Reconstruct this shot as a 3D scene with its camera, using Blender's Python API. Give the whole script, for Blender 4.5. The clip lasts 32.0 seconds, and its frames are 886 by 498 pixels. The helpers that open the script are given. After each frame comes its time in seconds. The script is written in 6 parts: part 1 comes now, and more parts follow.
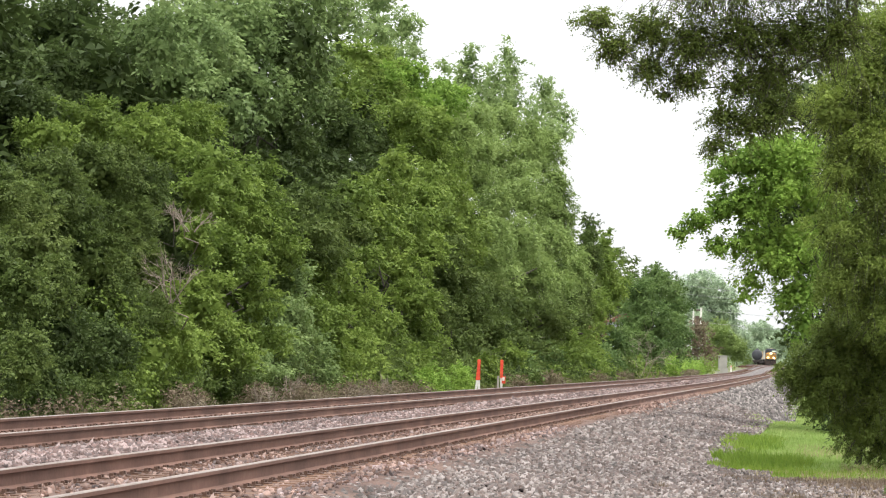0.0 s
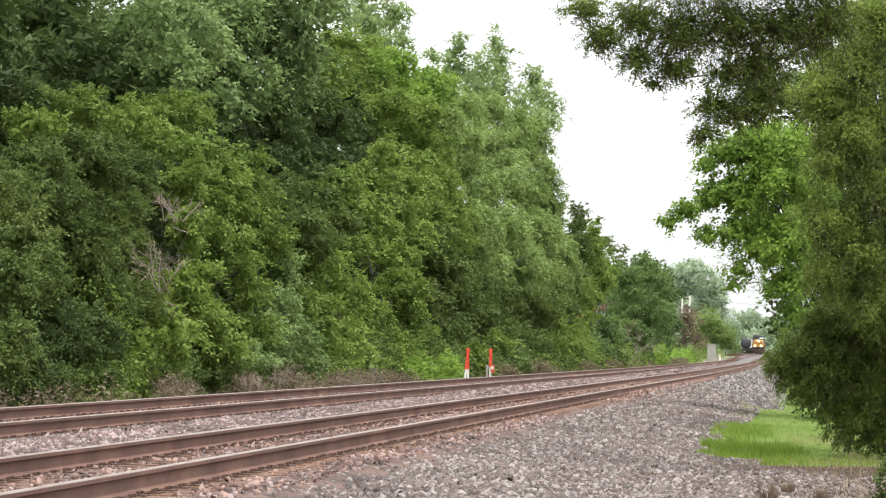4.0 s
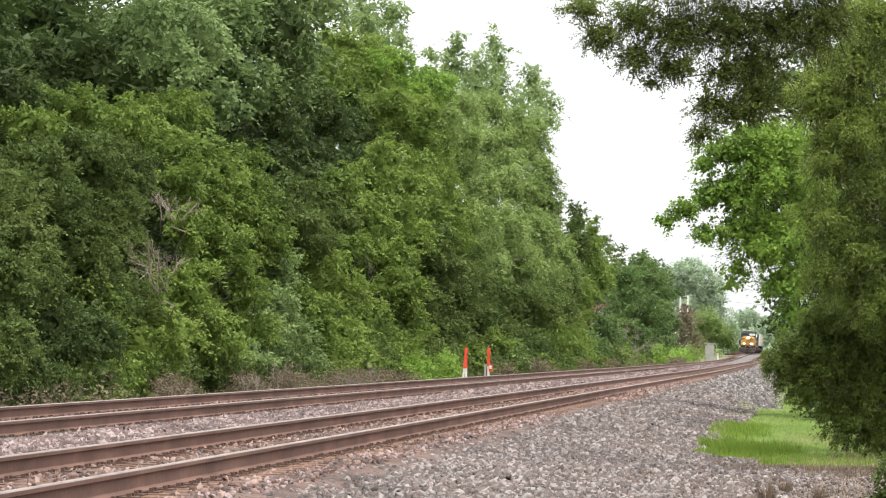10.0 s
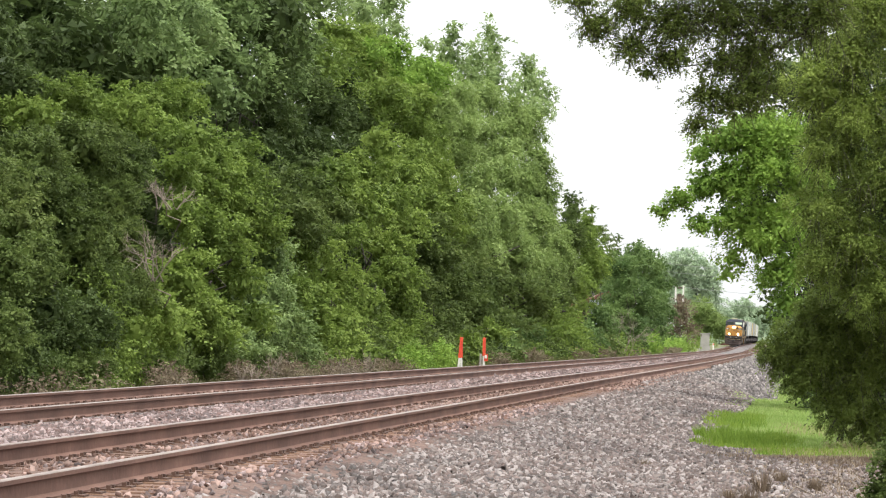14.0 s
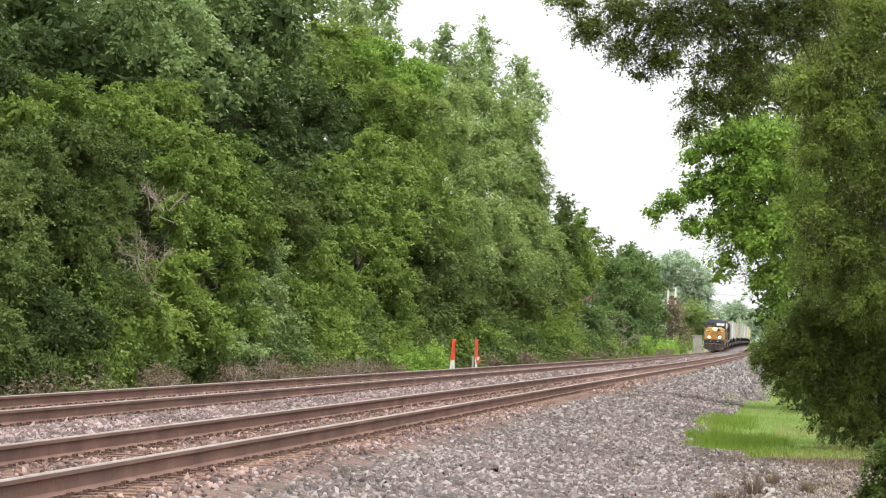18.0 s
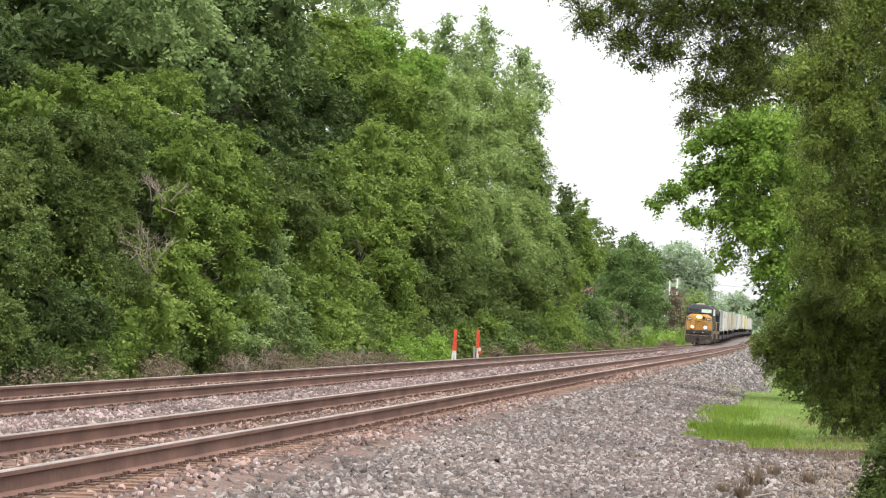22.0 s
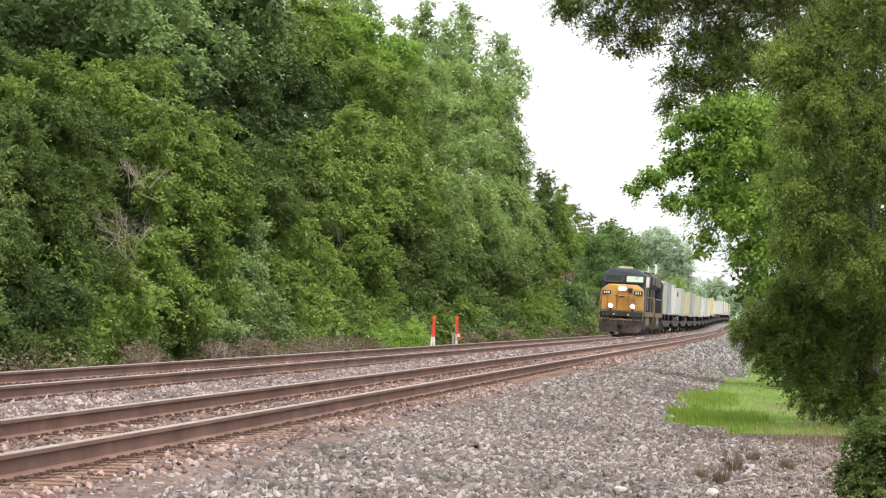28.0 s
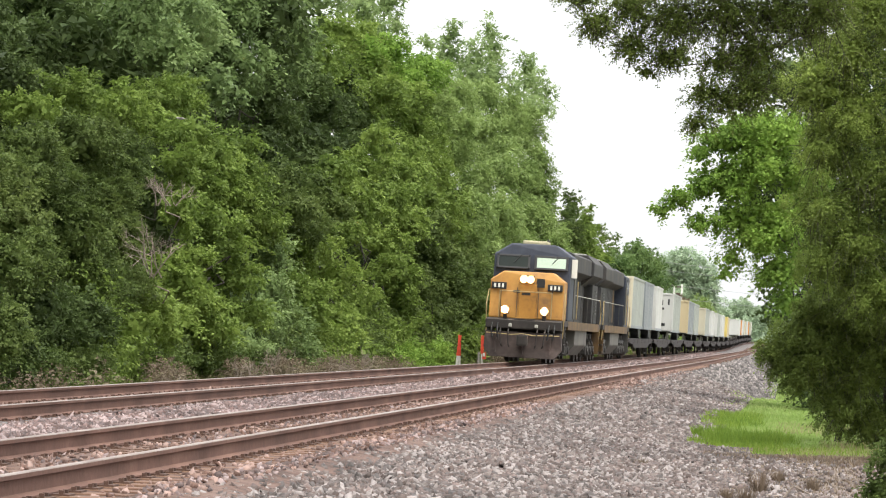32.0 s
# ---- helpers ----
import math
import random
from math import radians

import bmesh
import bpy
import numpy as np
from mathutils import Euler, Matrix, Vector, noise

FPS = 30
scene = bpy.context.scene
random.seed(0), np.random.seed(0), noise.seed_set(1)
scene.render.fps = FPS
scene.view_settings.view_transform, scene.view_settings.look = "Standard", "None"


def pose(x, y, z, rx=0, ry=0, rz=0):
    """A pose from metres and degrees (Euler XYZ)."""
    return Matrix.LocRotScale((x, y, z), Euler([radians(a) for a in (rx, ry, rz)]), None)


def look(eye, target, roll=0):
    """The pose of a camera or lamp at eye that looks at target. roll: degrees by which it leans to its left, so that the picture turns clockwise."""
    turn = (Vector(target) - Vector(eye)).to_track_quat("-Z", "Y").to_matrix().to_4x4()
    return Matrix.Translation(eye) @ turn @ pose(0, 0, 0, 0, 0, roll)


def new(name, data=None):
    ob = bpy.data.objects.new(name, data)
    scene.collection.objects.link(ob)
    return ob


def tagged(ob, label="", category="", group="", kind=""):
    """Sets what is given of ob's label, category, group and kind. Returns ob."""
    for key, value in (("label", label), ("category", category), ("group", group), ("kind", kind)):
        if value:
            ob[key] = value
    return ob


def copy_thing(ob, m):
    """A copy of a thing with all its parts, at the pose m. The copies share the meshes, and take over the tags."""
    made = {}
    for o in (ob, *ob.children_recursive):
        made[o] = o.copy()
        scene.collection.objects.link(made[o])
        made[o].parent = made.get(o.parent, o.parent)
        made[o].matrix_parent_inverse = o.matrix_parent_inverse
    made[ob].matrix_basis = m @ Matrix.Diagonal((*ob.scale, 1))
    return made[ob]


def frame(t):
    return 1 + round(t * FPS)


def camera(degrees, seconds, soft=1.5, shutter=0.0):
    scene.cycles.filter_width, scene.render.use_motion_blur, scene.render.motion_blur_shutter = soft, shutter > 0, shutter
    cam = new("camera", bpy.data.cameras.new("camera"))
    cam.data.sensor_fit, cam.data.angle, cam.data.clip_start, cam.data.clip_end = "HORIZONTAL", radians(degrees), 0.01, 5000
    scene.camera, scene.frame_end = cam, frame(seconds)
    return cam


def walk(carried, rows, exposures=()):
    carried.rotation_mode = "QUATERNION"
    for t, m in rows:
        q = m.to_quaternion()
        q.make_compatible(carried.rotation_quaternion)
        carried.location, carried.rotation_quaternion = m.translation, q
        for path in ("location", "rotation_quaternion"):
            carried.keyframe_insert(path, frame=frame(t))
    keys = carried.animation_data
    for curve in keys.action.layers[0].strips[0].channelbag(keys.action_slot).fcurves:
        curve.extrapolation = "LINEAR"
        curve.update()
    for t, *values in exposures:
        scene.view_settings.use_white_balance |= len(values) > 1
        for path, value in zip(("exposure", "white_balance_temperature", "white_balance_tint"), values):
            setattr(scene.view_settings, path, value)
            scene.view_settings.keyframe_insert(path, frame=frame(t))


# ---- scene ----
# ---- camera and its path ----
EYE = Vector((0.0, 0.0, 1.0))


def aim(turn, lift, lean):
    """Camera pose: degrees to the left of the y axis, degrees upwards, lean."""
    a, b = radians(turn), radians(lift)
    way = Vector((-math.sin(a) * math.cos(b), math.cos(a) * math.cos(b), math.sin(b)))
    return look(EYE, EYE + way, lean)


cam = camera(16.53, 32.0, soft=1.15)
walk(cam, [
    (0, aim(0.482, 2.053, 1.43)),
    (0.5, aim(0.471, 2.021, 1.52)),
    (1, aim(0.434, 1.992, 1.46)),
    (1.5, aim(0.358, 1.966, 1.36)),
    (2, aim(0.323, 1.946, 1.30)),
    (2.5, aim(0.310, 1.965, 1.25)),
    (3, aim(0.292, 1.917, 1.26)),
    (3.5, aim(0.270, 1.868, 1.31)),
    (5.5, aim(0.245, 1.838, 1.30)),
    (6, aim(0.237, 1.832, 1.24)),
    (6.5, aim(0.245, 1.836, 1.23)),
    (7, aim(0.199, 1.827, 1.26)),
    (7.5, aim(0.189, 1.841, 1.28)),
    (8, aim(0.192, 1.845, 1.26)),
    (8.5, aim(0.205, 1.847, 1.22)),
    (9, aim(0.212, 1.847, 1.23)),
    (9.5, aim(0.225, 1.840, 1.29)),
    (10, aim(0.230, 1.837, 1.31)),
    (10.5, aim(0.204, 1.844, 1.32)),
    (11, aim(0.178, 1.819, 1.36)),
    (11.5, aim(0.148, 1.808, 1.34)),
    (12, aim(0.128, 1.770, 1.27)),
    (12.5, aim(0.128, 1.739, 1.30)),
    (13, aim(0.126, 1.715, 1.35)),
    (13.5, aim(0.141, 1.666, 1.38)),
    (14, aim(0.142, 1.643, 1.42)),
    (14.5, aim(0.127, 1.645, 1.46)),
    (16.5, aim(0.018, 1.679, 1.47)),
    (17, aim(0.000, 1.699, 1.49)),
    (17.5, aim(-0.001, 1.698, 1.51)),
    (18, aim(0.000, 1.682, 1.49)),
    (18.5, aim(0.003, 1.664, 1.49)),
    (19, aim(0.001, 1.640, 1.51)),
    (19.5, aim(0.017, 1.619, 1.55)),
    (20, aim(0.037, 1.594, 1.56)),
    (20.5, aim(0.046, 1.569, 1.56)),
    (21, aim(0.051, 1.531, 1.55)),
    (21.5, aim(0.031, 1.501, 1.51)),
    (22, aim(0.027, 1.507, 1.54)),
    (22.5, aim(0.000, 1.492, 1.62)),
    (23, aim(-0.068, 1.459, 1.73)),
    (23.5, aim(0.157, 1.428, 1.77)),
    (24, aim(0.089, 1.433, 1.67)),
    (24.5, aim(-0.137, 1.442, 1.60)),
    (25, aim(-0.196, 1.320, 1.63)),
    (25.5, aim(-0.272, 1.127, 1.67)),
    (27.5, aim(-0.338, 1.193, 1.59)),
    (28, aim(-0.379, 1.258, 1.47)),
    (28.5, aim(-0.409, 1.347, 1.55)),
    (29, aim(-0.391, 1.397, 1.74)),
    (29.5, aim(-0.355, 1.473, 1.90)),
    (30, aim(-0.321, 1.533, 2.03)),
    (30.5, aim(-0.200, 1.547, 2.11)),
    (31, aim(-0.060, 1.530, 2.06)),
    (31.5, aim(0.033, 1.541, 1.91)),
    (32, aim(0.117, 1.602, 1.73)),
], exposures=[(0.0, 0.97), (32.0, 0.97)])

# ---- world and light ----
world = bpy.data.worlds.new("overcast_sky")
scene.world = world
world.use_nodes = True
wn, wl = world.node_tree.nodes, world.node_tree.links
sky = wn.new("ShaderNodeTexSky")
sky.sky_type = "NISHITA"
sky.sun_disc = False
sky.sun_elevation = radians(70)
sky.sun_rotation = radians(148)
sky.dust_density = 6.0
sky.air_density = 1.2
cloud = wn.new("ShaderNodeMixRGB")
cloud.inputs[0].default_value = 0.85
cloud.inputs[2].default_value = (6.4, 6.5, 6.6, 1)
wl.new(sky.outputs[0], cloud.inputs[1])
way, axes, rise, dome = wn.new("ShaderNodeTexCoord"), wn.new("ShaderNodeSeparateXYZ"), wn.new("ShaderNodeMapRange"), wn.new("ShaderNodeMixRGB")
rise.inputs["To Min"].default_value, rise.inputs["To Max"].default_value = 0.75, 1.9
dome.blend_type = "MULTIPLY"
dome.inputs[0].default_value = 1.0
wl.new(way.outputs["Generated"], axes.inputs[0])
wl.new(axes.outputs["Z"], rise.inputs["Value"])
wl.new(cloud.outputs[0], dome.inputs[1])
wl.new(rise.outputs[0], dome.inputs[2])
wl.new(dome.outputs[0], wn["Background"].inputs["Color"])
wn["Background"].inputs["Strength"].default_value = 0.125

sun = new("sun", bpy.data.lights.new("sun", "SUN"))
sun.data.energy = 2.2
sun.data.angle = radians(42)
sun.data.color = (1.0, 0.96, 0.88)
sun.matrix_world = look((0, 0, 60), (-14, 22, 60 - 70))

# ---- materials ----


def material(name, color, rough=0.8, metal=0.0):
    m = bpy.data.materials.new(name)
    m.use_nodes = True
    b = m.node_tree.nodes["Principled BSDF"]
    b.inputs["Base Color"].default_value = (*color, 1)
    b.inputs["Roughness"].default_value = rough
    b.inputs["Metallic"].default_value = metal
    return m


def ramp(nodes, stops):
    r = nodes.new("ShaderNodeValToRGB")
    while len(r.color_ramp.elements) < len(stops):
        r.color_ramp.elements.new(0.5)
    for e, (p, c) in zip(r.color_ramp.elements, stops):
        e.position, e.color = p, (*c, 1)
    return r


def mottled(name, stops, scale, rough=0.8, metal=0.0, bump=0.0, fine=6.0, contrast=0.25, space="Object", stretch=(1, 1, 1)):
    """Two scales of noise drive the colour, a finer one the relief."""
    m = material(name, stops[0][1], rough, metal)
    n, l = m.node_tree.nodes, m.node_tree.links
    b = n["Principled BSDF"]
    tc, mp = n.new("ShaderNodeTexCoord"), n.new("ShaderNodeMapping")
    mp.inputs["Scale"].default_value = stretch
    l.new(tc.outputs[space], mp.inputs["Vector"])
    big, small = n.new("ShaderNodeTexNoise"), n.new("ShaderNodeTexNoise")
    for t, s in ((big, scale), (small, scale * fine)):
        t.inputs["Scale"].default_value = s
        t.inputs["Detail"].default_value = 6
        l.new(mp.outputs[0], t.inputs["Vector"])
    mix = n.new("ShaderNodeMath")
    mix.operation = "MULTIPLY_ADD"
    mix.inputs[1].default_value = contrast
    sub = n.new("ShaderNodeMath")
    sub.operation = "SUBTRACT"
    sub.inputs[1].default_value = 0.5
    l.new(small.outputs["Fac"], sub.inputs[0])
    l.new(sub.outputs[0], mix.inputs[0])
    l.new(big.outputs["Fac"], mix.inputs[2])
    r = ramp(n, stops)
    l.new(mix.outputs[0], r.inputs[0])
    l.new(r.outputs[0], b.inputs["Base Color"])
    if bump:
        bp = n.new("ShaderNodeBump")
        bp.inputs["Strength"].default_value = bump
        bp.inputs["Distance"].default_value = 0.02
        l.new(small.outputs["Fac"], bp.inputs["Height"])
        l.new(bp.outputs[0], b.inputs["Normal"])
    return m


def leaf_material(name, dark, mid, light, through_light=0.35, patch=0.35):
    """Leaves vary one by one and in patches; some light passes through."""
    m = material(name, mid, 0.55)
    n, l = m.node_tree.nodes, m.node_tree.links
    b = n["Principled BSDF"]
    b.inputs["Specular IOR Level"].default_value = 0.15
    geo, tc, noi = n.new("ShaderNodeNewGeometry"), n.new("ShaderNodeTexCoord"), n.new("ShaderNodeTexNoise")
    noi.inputs["Scale"].default_value = patch
    noi.inputs["Detail"].default_value = 3
    l.new(tc.outputs["Object"], noi.inputs["Vector"])
    mix = n.new("ShaderNodeMath")
    mix.operation = "MULTIPLY_ADD"
    mix.inputs[1].default_value = 0.3
    l.new(geo.outputs["Random Per Island"], mix.inputs[0])
    off = n.new("ShaderNodeMath")
    off.operation = "MULTIPLY_ADD"
    off.inputs[1].default_value, off.inputs[2].default_value = 1.4, -0.34
    l.new(noi.outputs["Fac"], off.inputs[0])
    l.new(off.outputs[0], mix.inputs[2])
    r = ramp(n, [(0.05, dark), (0.5, mid), (0.95, light)])
    l.new(mix.outputs[0], r.inputs[0])
    l.new(r.outputs[0], b.inputs["Base Color"])
    tr, ms = n.new("ShaderNodeBsdfTranslucent"), n.new("ShaderNodeMixShader")
    l.new(r.outputs[0], tr.inputs["Color"])
    ms.inputs[0].default_value = through_light
    l.new(b.outputs[0], ms.inputs[1])
    l.new(tr.outputs[0], ms.inputs[2])
    l.new(ms.outputs[0], n["Material Output"].inputs["Surface"])
    return m


leaf_broad = leaf_material("leaf_broad", (0.092, 0.140, 0.050), (0.175, 0.250, 0.088), (0.300, 0.385, 0.165), 0.42)
leaf_olive = leaf_material("leaf_olive", (0.0434, 0.0691, 0.0187), (0.0893, 0.1292, 0.0337), (0.1535, 0.1966, 0.0570), 0.42)
leaf_fresh = leaf_material("leaf_fresh", (0.0722, 0.1176, 0.0247), (0.1443, 0.2100, 0.0427), (0.2314, 0.3142, 0.0712), 0.42)
leaf_bright = leaf_material("leaf_bright", (0.097, 0.175, 0.030), (0.179, 0.291, 0.052), (0.293, 0.422, 0.088), 0.42)
# Serves dark-leaved plants and puts the wood's deep shade into leaf colour.
leaf_dark_shade = leaf_material("leaf_dark_shade", (0.034, 0.054, 0.017), (0.064, 0.096, 0.029), (0.11, 0.155, 0.048), 0.38)
leaf_willow = leaf_material("leaf_willow", (0.1120, 0.1678, 0.0521), (0.1962, 0.2704, 0.0828), (0.2796, 0.3722, 0.1287), 0.42)
leaf_elm = leaf_material("leaf_elm", (0.0607, 0.0949, 0.0225), (0.1250, 0.1688, 0.0369), (0.2112, 0.2730, 0.0657), 0.42)
leaf_cedar = leaf_material("leaf_cedar", (0.1265, 0.1760, 0.0396), (0.1892, 0.2552, 0.0550), (0.2640, 0.3410, 0.0792), 0.42)
leaf_oak = leaf_material("leaf_oak", (0.05, 0.09, 0.028), (0.096, 0.155, 0.047), (0.165, 0.24, 0.075), 0.4)
# Darker copy of the cedar elm leaf; shade on the low boughs is its colour.
leaf_cedar_shade = leaf_material("leaf_cedar_shade", (0.10, 0.142, 0.034), (0.155, 0.207, 0.046), (0.215, 0.275, 0.066), 0.42)
leaf_poplar = leaf_material("leaf_poplar", (0.1265, 0.1840, 0.0747), (0.2185, 0.2990, 0.1150), (0.3450, 0.4370, 0.1955), 0.5)
# Pale far foliage: the haze of the air is put into the leaf colour.
leaf_far_haze = leaf_material("leaf_far_haze", (0.22, 0.30, 0.19), (0.31, 0.40, 0.26), (0.41, 0.49, 0.34), 0.25)
leaf_dry = leaf_material("leaf_dry", (0.0945, 0.0748, 0.0517), (0.1680, 0.1298, 0.0897), (0.2100, 0.2035, 0.1150))
bark = mottled("bark", [(0.3, (0.022, 0.018, 0.014)), (0.7, (0.055, 0.045, 0.036))], 3.0, 0.9, bump=0.6, stretch=(1, 1, 0.25))
dead_wood = mottled("dead_wood", [(0.3, (0.15, 0.12, 0.095)), (0.7, (0.27, 0.225, 0.185))], 4.0, 0.9)
ballast_mat = mottled("ballast", [(0.25, (0.04, 0.034, 0.032)), (0.5, (0.08, 0.068, 0.064)), (0.75, (0.16, 0.14, 0.133))], 1.1, 0.9, bump=1.0, fine=14.0, contrast=1.5)


def stones_material(name, stops):
    m = material(name, stops[0][1], 0.85)
    n, l = m.node_tree.nodes, m.node_tree.links
    geo, tc, noi, r = n.new("ShaderNodeNewGeometry"), n.new("ShaderNodeTexCoord"), n.new("ShaderNodeTexNoise"), ramp(n, stops)
    noi.inputs["Scale"].default_value = 40
    l.new(tc.outputs["Object"], noi.inputs["Vector"])
    mix = n.new("ShaderNodeMath")
    mix.operation = "MULTIPLY_ADD"
    mix.inputs[1].default_value = 0.3
    l.new(noi.outputs["Fac"], mix.inputs[0])
    l.new(geo.outputs["Random Per Island"], mix.inputs[2])
    l.new(mix.outputs[0], r.inputs[0])
    stain, span, mul = n.new("ShaderNodeTexNoise"), n.new("ShaderNodeMapRange"), n.new("ShaderNodeMixRGB")
    stain.inputs["Scale"].default_value = 0.6
    stain.inputs["Detail"].default_value = 5
    l.new(tc.outputs["Object"], stain.inputs["Vector"])
    span.inputs["From Min"].default_value, span.inputs["From Max"].default_value = 0.35, 0.6
    span.inputs["To Min"].default_value, span.inputs["To Max"].default_value = 0.72, 1.12
    l.new(stain.outputs["Fac"], span.inputs["Value"])
    mul.blend_type = "MULTIPLY"
    mul.inputs[0].default_value = 1.0
    l.new(r.outputs[0], mul.inputs[1])
    l.new(span.outputs[0], mul.inputs[2])
    l.new(mul.outputs[0], n["Principled BSDF"].inputs["Base Color"])
    return m


stone_mat = stones_material("ballast_stone", [(0.08, (0.0317, 0.0241, 0.0232)), (0.3, (0.0952, 0.0596, 0.0522)), (0.5, (0.0825, 0.0647, 0.0627)), (0.72, (0.1492, 0.0945, 0.0848)), (0.95, (0.1714, 0.1306, 0.1231)), (1.18, (0.2666, 0.2062, 0.1974))])
stone_grey = stones_material("grey_ballast_stone", [(0.08, (0.0270, 0.0234, 0.0223)), (0.3, (0.0811, 0.0580, 0.0502)), (0.5, (0.0703, 0.0630, 0.0602)), (0.72, (0.1271, 0.0920, 0.0814)), (0.95, (0.1461, 0.1270, 0.1183)), (1.18, (0.2272, 0.2006, 0.1896))])
# Darker stones carry the shade of the bank that falls away.
stone_dark = stones_material("shaded_bank_stone", [(0.08, (0.028, 0.024, 0.023)), (0.5, (0.076, 0.067, 0.063)), (0.8, (0.125, 0.11, 0.104)), (1.18, (0.22, 0.195, 0.185))])
dirty_stone = stones_material("rusty_stone", [(0.1, (0.0504, 0.0250, 0.0175)), (0.6, (0.1260, 0.0686, 0.0502)), (1.1, (0.2520, 0.1716, 0.1444))])
yard_mat = mottled("trampled_gravel", [(0.3, (0.07225, 0.0527, 0.0408)), (0.55, (0.1275, 0.09775, 0.0782)), (0.75, (0.187, 0.153, 0.1318))], 0.9, 0.95, bump=0.8, fine=14, contrast=0.9)
dirt_mat = mottled("rusty_dirt", [(0.3, (0.0307, 0.0156, 0.0107)), (0.48, (0.0770, 0.0403, 0.0277)), (0.72, (0.1255, 0.0791, 0.0622))], 0.8, 0.95, bump=0.8, fine=12, contrast=0.7)
grass_mat = leaf_material("grass_blade", (0.0875, 0.1560, 0.0240), (0.1625, 0.2520, 0.0360), (0.2500, 0.3240, 0.0600), 0.35, 0.5)
lawn_mat = leaf_material("lawn_blade", (0.14, 0.235, 0.05), (0.25, 0.36, 0.095), (0.38, 0.42, 0.19), 0.35, 0.55)
straw_mat = leaf_material("straw_blade", (0.2, 0.19, 0.09), (0.3, 0.26, 0.14), (0.4, 0.33, 0.2), 0.3, 0.5)
weed_mat = leaf_material("weed_blade", (0.09, 0.12, 0.03), (0.15, 0.15, 0.06), (0.25, 0.20, 0.11), 0.3, 0.4)
earth_mat = mottled("earth", [(0.3, (0.06, 0.075, 0.03)), (0.5, (0.11, 0.12, 0.05)), (0.7, (0.17, 0.14, 0.09))], 0.35, 0.95, bump=0.5, fine=20)
rusty = mottled("rusty_rail_steel", [(0.3, (0.0809, 0.0391, 0.0272)), (0.6, (0.1380, 0.0714, 0.0510)), (0.8, (0.1904, 0.1062, 0.0782))], 0.9, 0.9, 0.0, bump=0.2, fine=16)
polished = mottled("worn_rail_head", [(0.3, (0.1650, 0.1237, 0.1013)), (0.7, (0.2700, 0.2250, 0.1950))], 2.0, 0.5, 0.5)
plate_rust = mottled("rusty_plate", [(0.3, (0.05, 0.027, 0.019)), (0.7, (0.105, 0.058, 0.04))], 3.0, 0.9)
dry_blade = leaf_material("dry_blade", (0.09, 0.064, 0.044), (0.16, 0.12, 0.085), (0.26, 0.205, 0.145), 0.2, 3.0)
tank_grey_stake = material("weathered_stake", (0.3, 0.28, 0.25), 0.9)
board_dark = material("dark_pane", (0.02, 0.02, 0.022), 0.1)
black_frame = mottled("black_frame", [(0.3, (0.025, 0.022, 0.02)), (0.7, (0.06, 0.05, 0.045))], 2.0, 0.85)
tie_mat = mottled("weathered_tie_timber", [(0.3, (0.05, 0.026, 0.016)), (0.6, (0.115, 0.06, 0.037)), (0.8, (0.19, 0.115, 0.075))], 1.6, 0.9, bump=0.7, fine=9)

# ---- building helpers ----


def part(name, bm, mat, parent=None, label=""):
    """Links a bmesh as one mesh object under its thing."""
    me = bpy.data.meshes.new(name)
    bm.to_mesh(me)
    bm.free()
    me.materials.append(mat)
    ob = new(name, me)
    ob.parent = parent
    return tagged(ob, label)


def mesh_part(name, verts, faces, mat, parent=None, label="", smooth=False):
    me = bpy.data.meshes.new(name)
    me.from_pydata([tuple(v) for v in verts], [], [tuple(f) for f in faces])
    me.materials.append(mat)
    if smooth:
        me.shade_smooth()
    ob = new(name, me)
    ob.parent = parent
    return tagged(ob, label)


def quads(name, co, mat, parent=None, label="", sides=4):
    """One mesh of separate small faces; co is (n, sides, 3)."""
    n = len(co)
    me = bpy.data.meshes.new(name)
    me.vertices.add(n * sides)
    me.vertices.foreach_set("co", np.ascontiguousarray(co, dtype=np.float32).ravel())
    me.loops.add(n * sides)
    me.loops.foreach_set("vertex_index", np.arange(n * sides, dtype=np.int32))
    me.polygons.add(n)
    me.polygons.foreach_set("loop_start", np.arange(0, n * sides, sides, dtype=np.int32))
    me.update(calc_edges=True)
    me.materials.append(mat)
    ob = new(name, me)
    ob.parent = parent
    return tagged(ob, label)


def box(bm, size, at, bevel=0.0, turn=None):
    """A bevelled block added to a bmesh."""
    m = Matrix.Translation(at)
    if turn is not None:
        m = m @ turn
    made = bmesh.ops.create_cube(bm, size=1.0, matrix=m @ Matrix.Diagonal((*size, 1)))["verts"]
    if bevel:
        edges = {e for v in made for e in v.link_edges}
        bmesh.ops.bevel(bm, geom=list(edges), offset=bevel, segments=2, affect="EDGES", profile=0.7)
    return bm


def rod(bm, a, b, r, r2=None, n=8):
    """A round bar from a to b."""
    a, b = Vector(a), Vector(b)
    d = b - a
    m = Matrix.Translation((a + b) / 2) @ d.to_track_quat("Z", "Y").to_matrix().to_4x4()
    bmesh.ops.create_cone(bm, cap_ends=True, segments=n, radius1=r, radius2=r if r2 is None else r2, depth=d.length, matrix=m)
    return bm


def block(name, size, at, mat, parent, bevel=0.01, label="", turn=None):
    return part(name, box(bmesh.new(), size, at, bevel, turn), mat, parent, label)


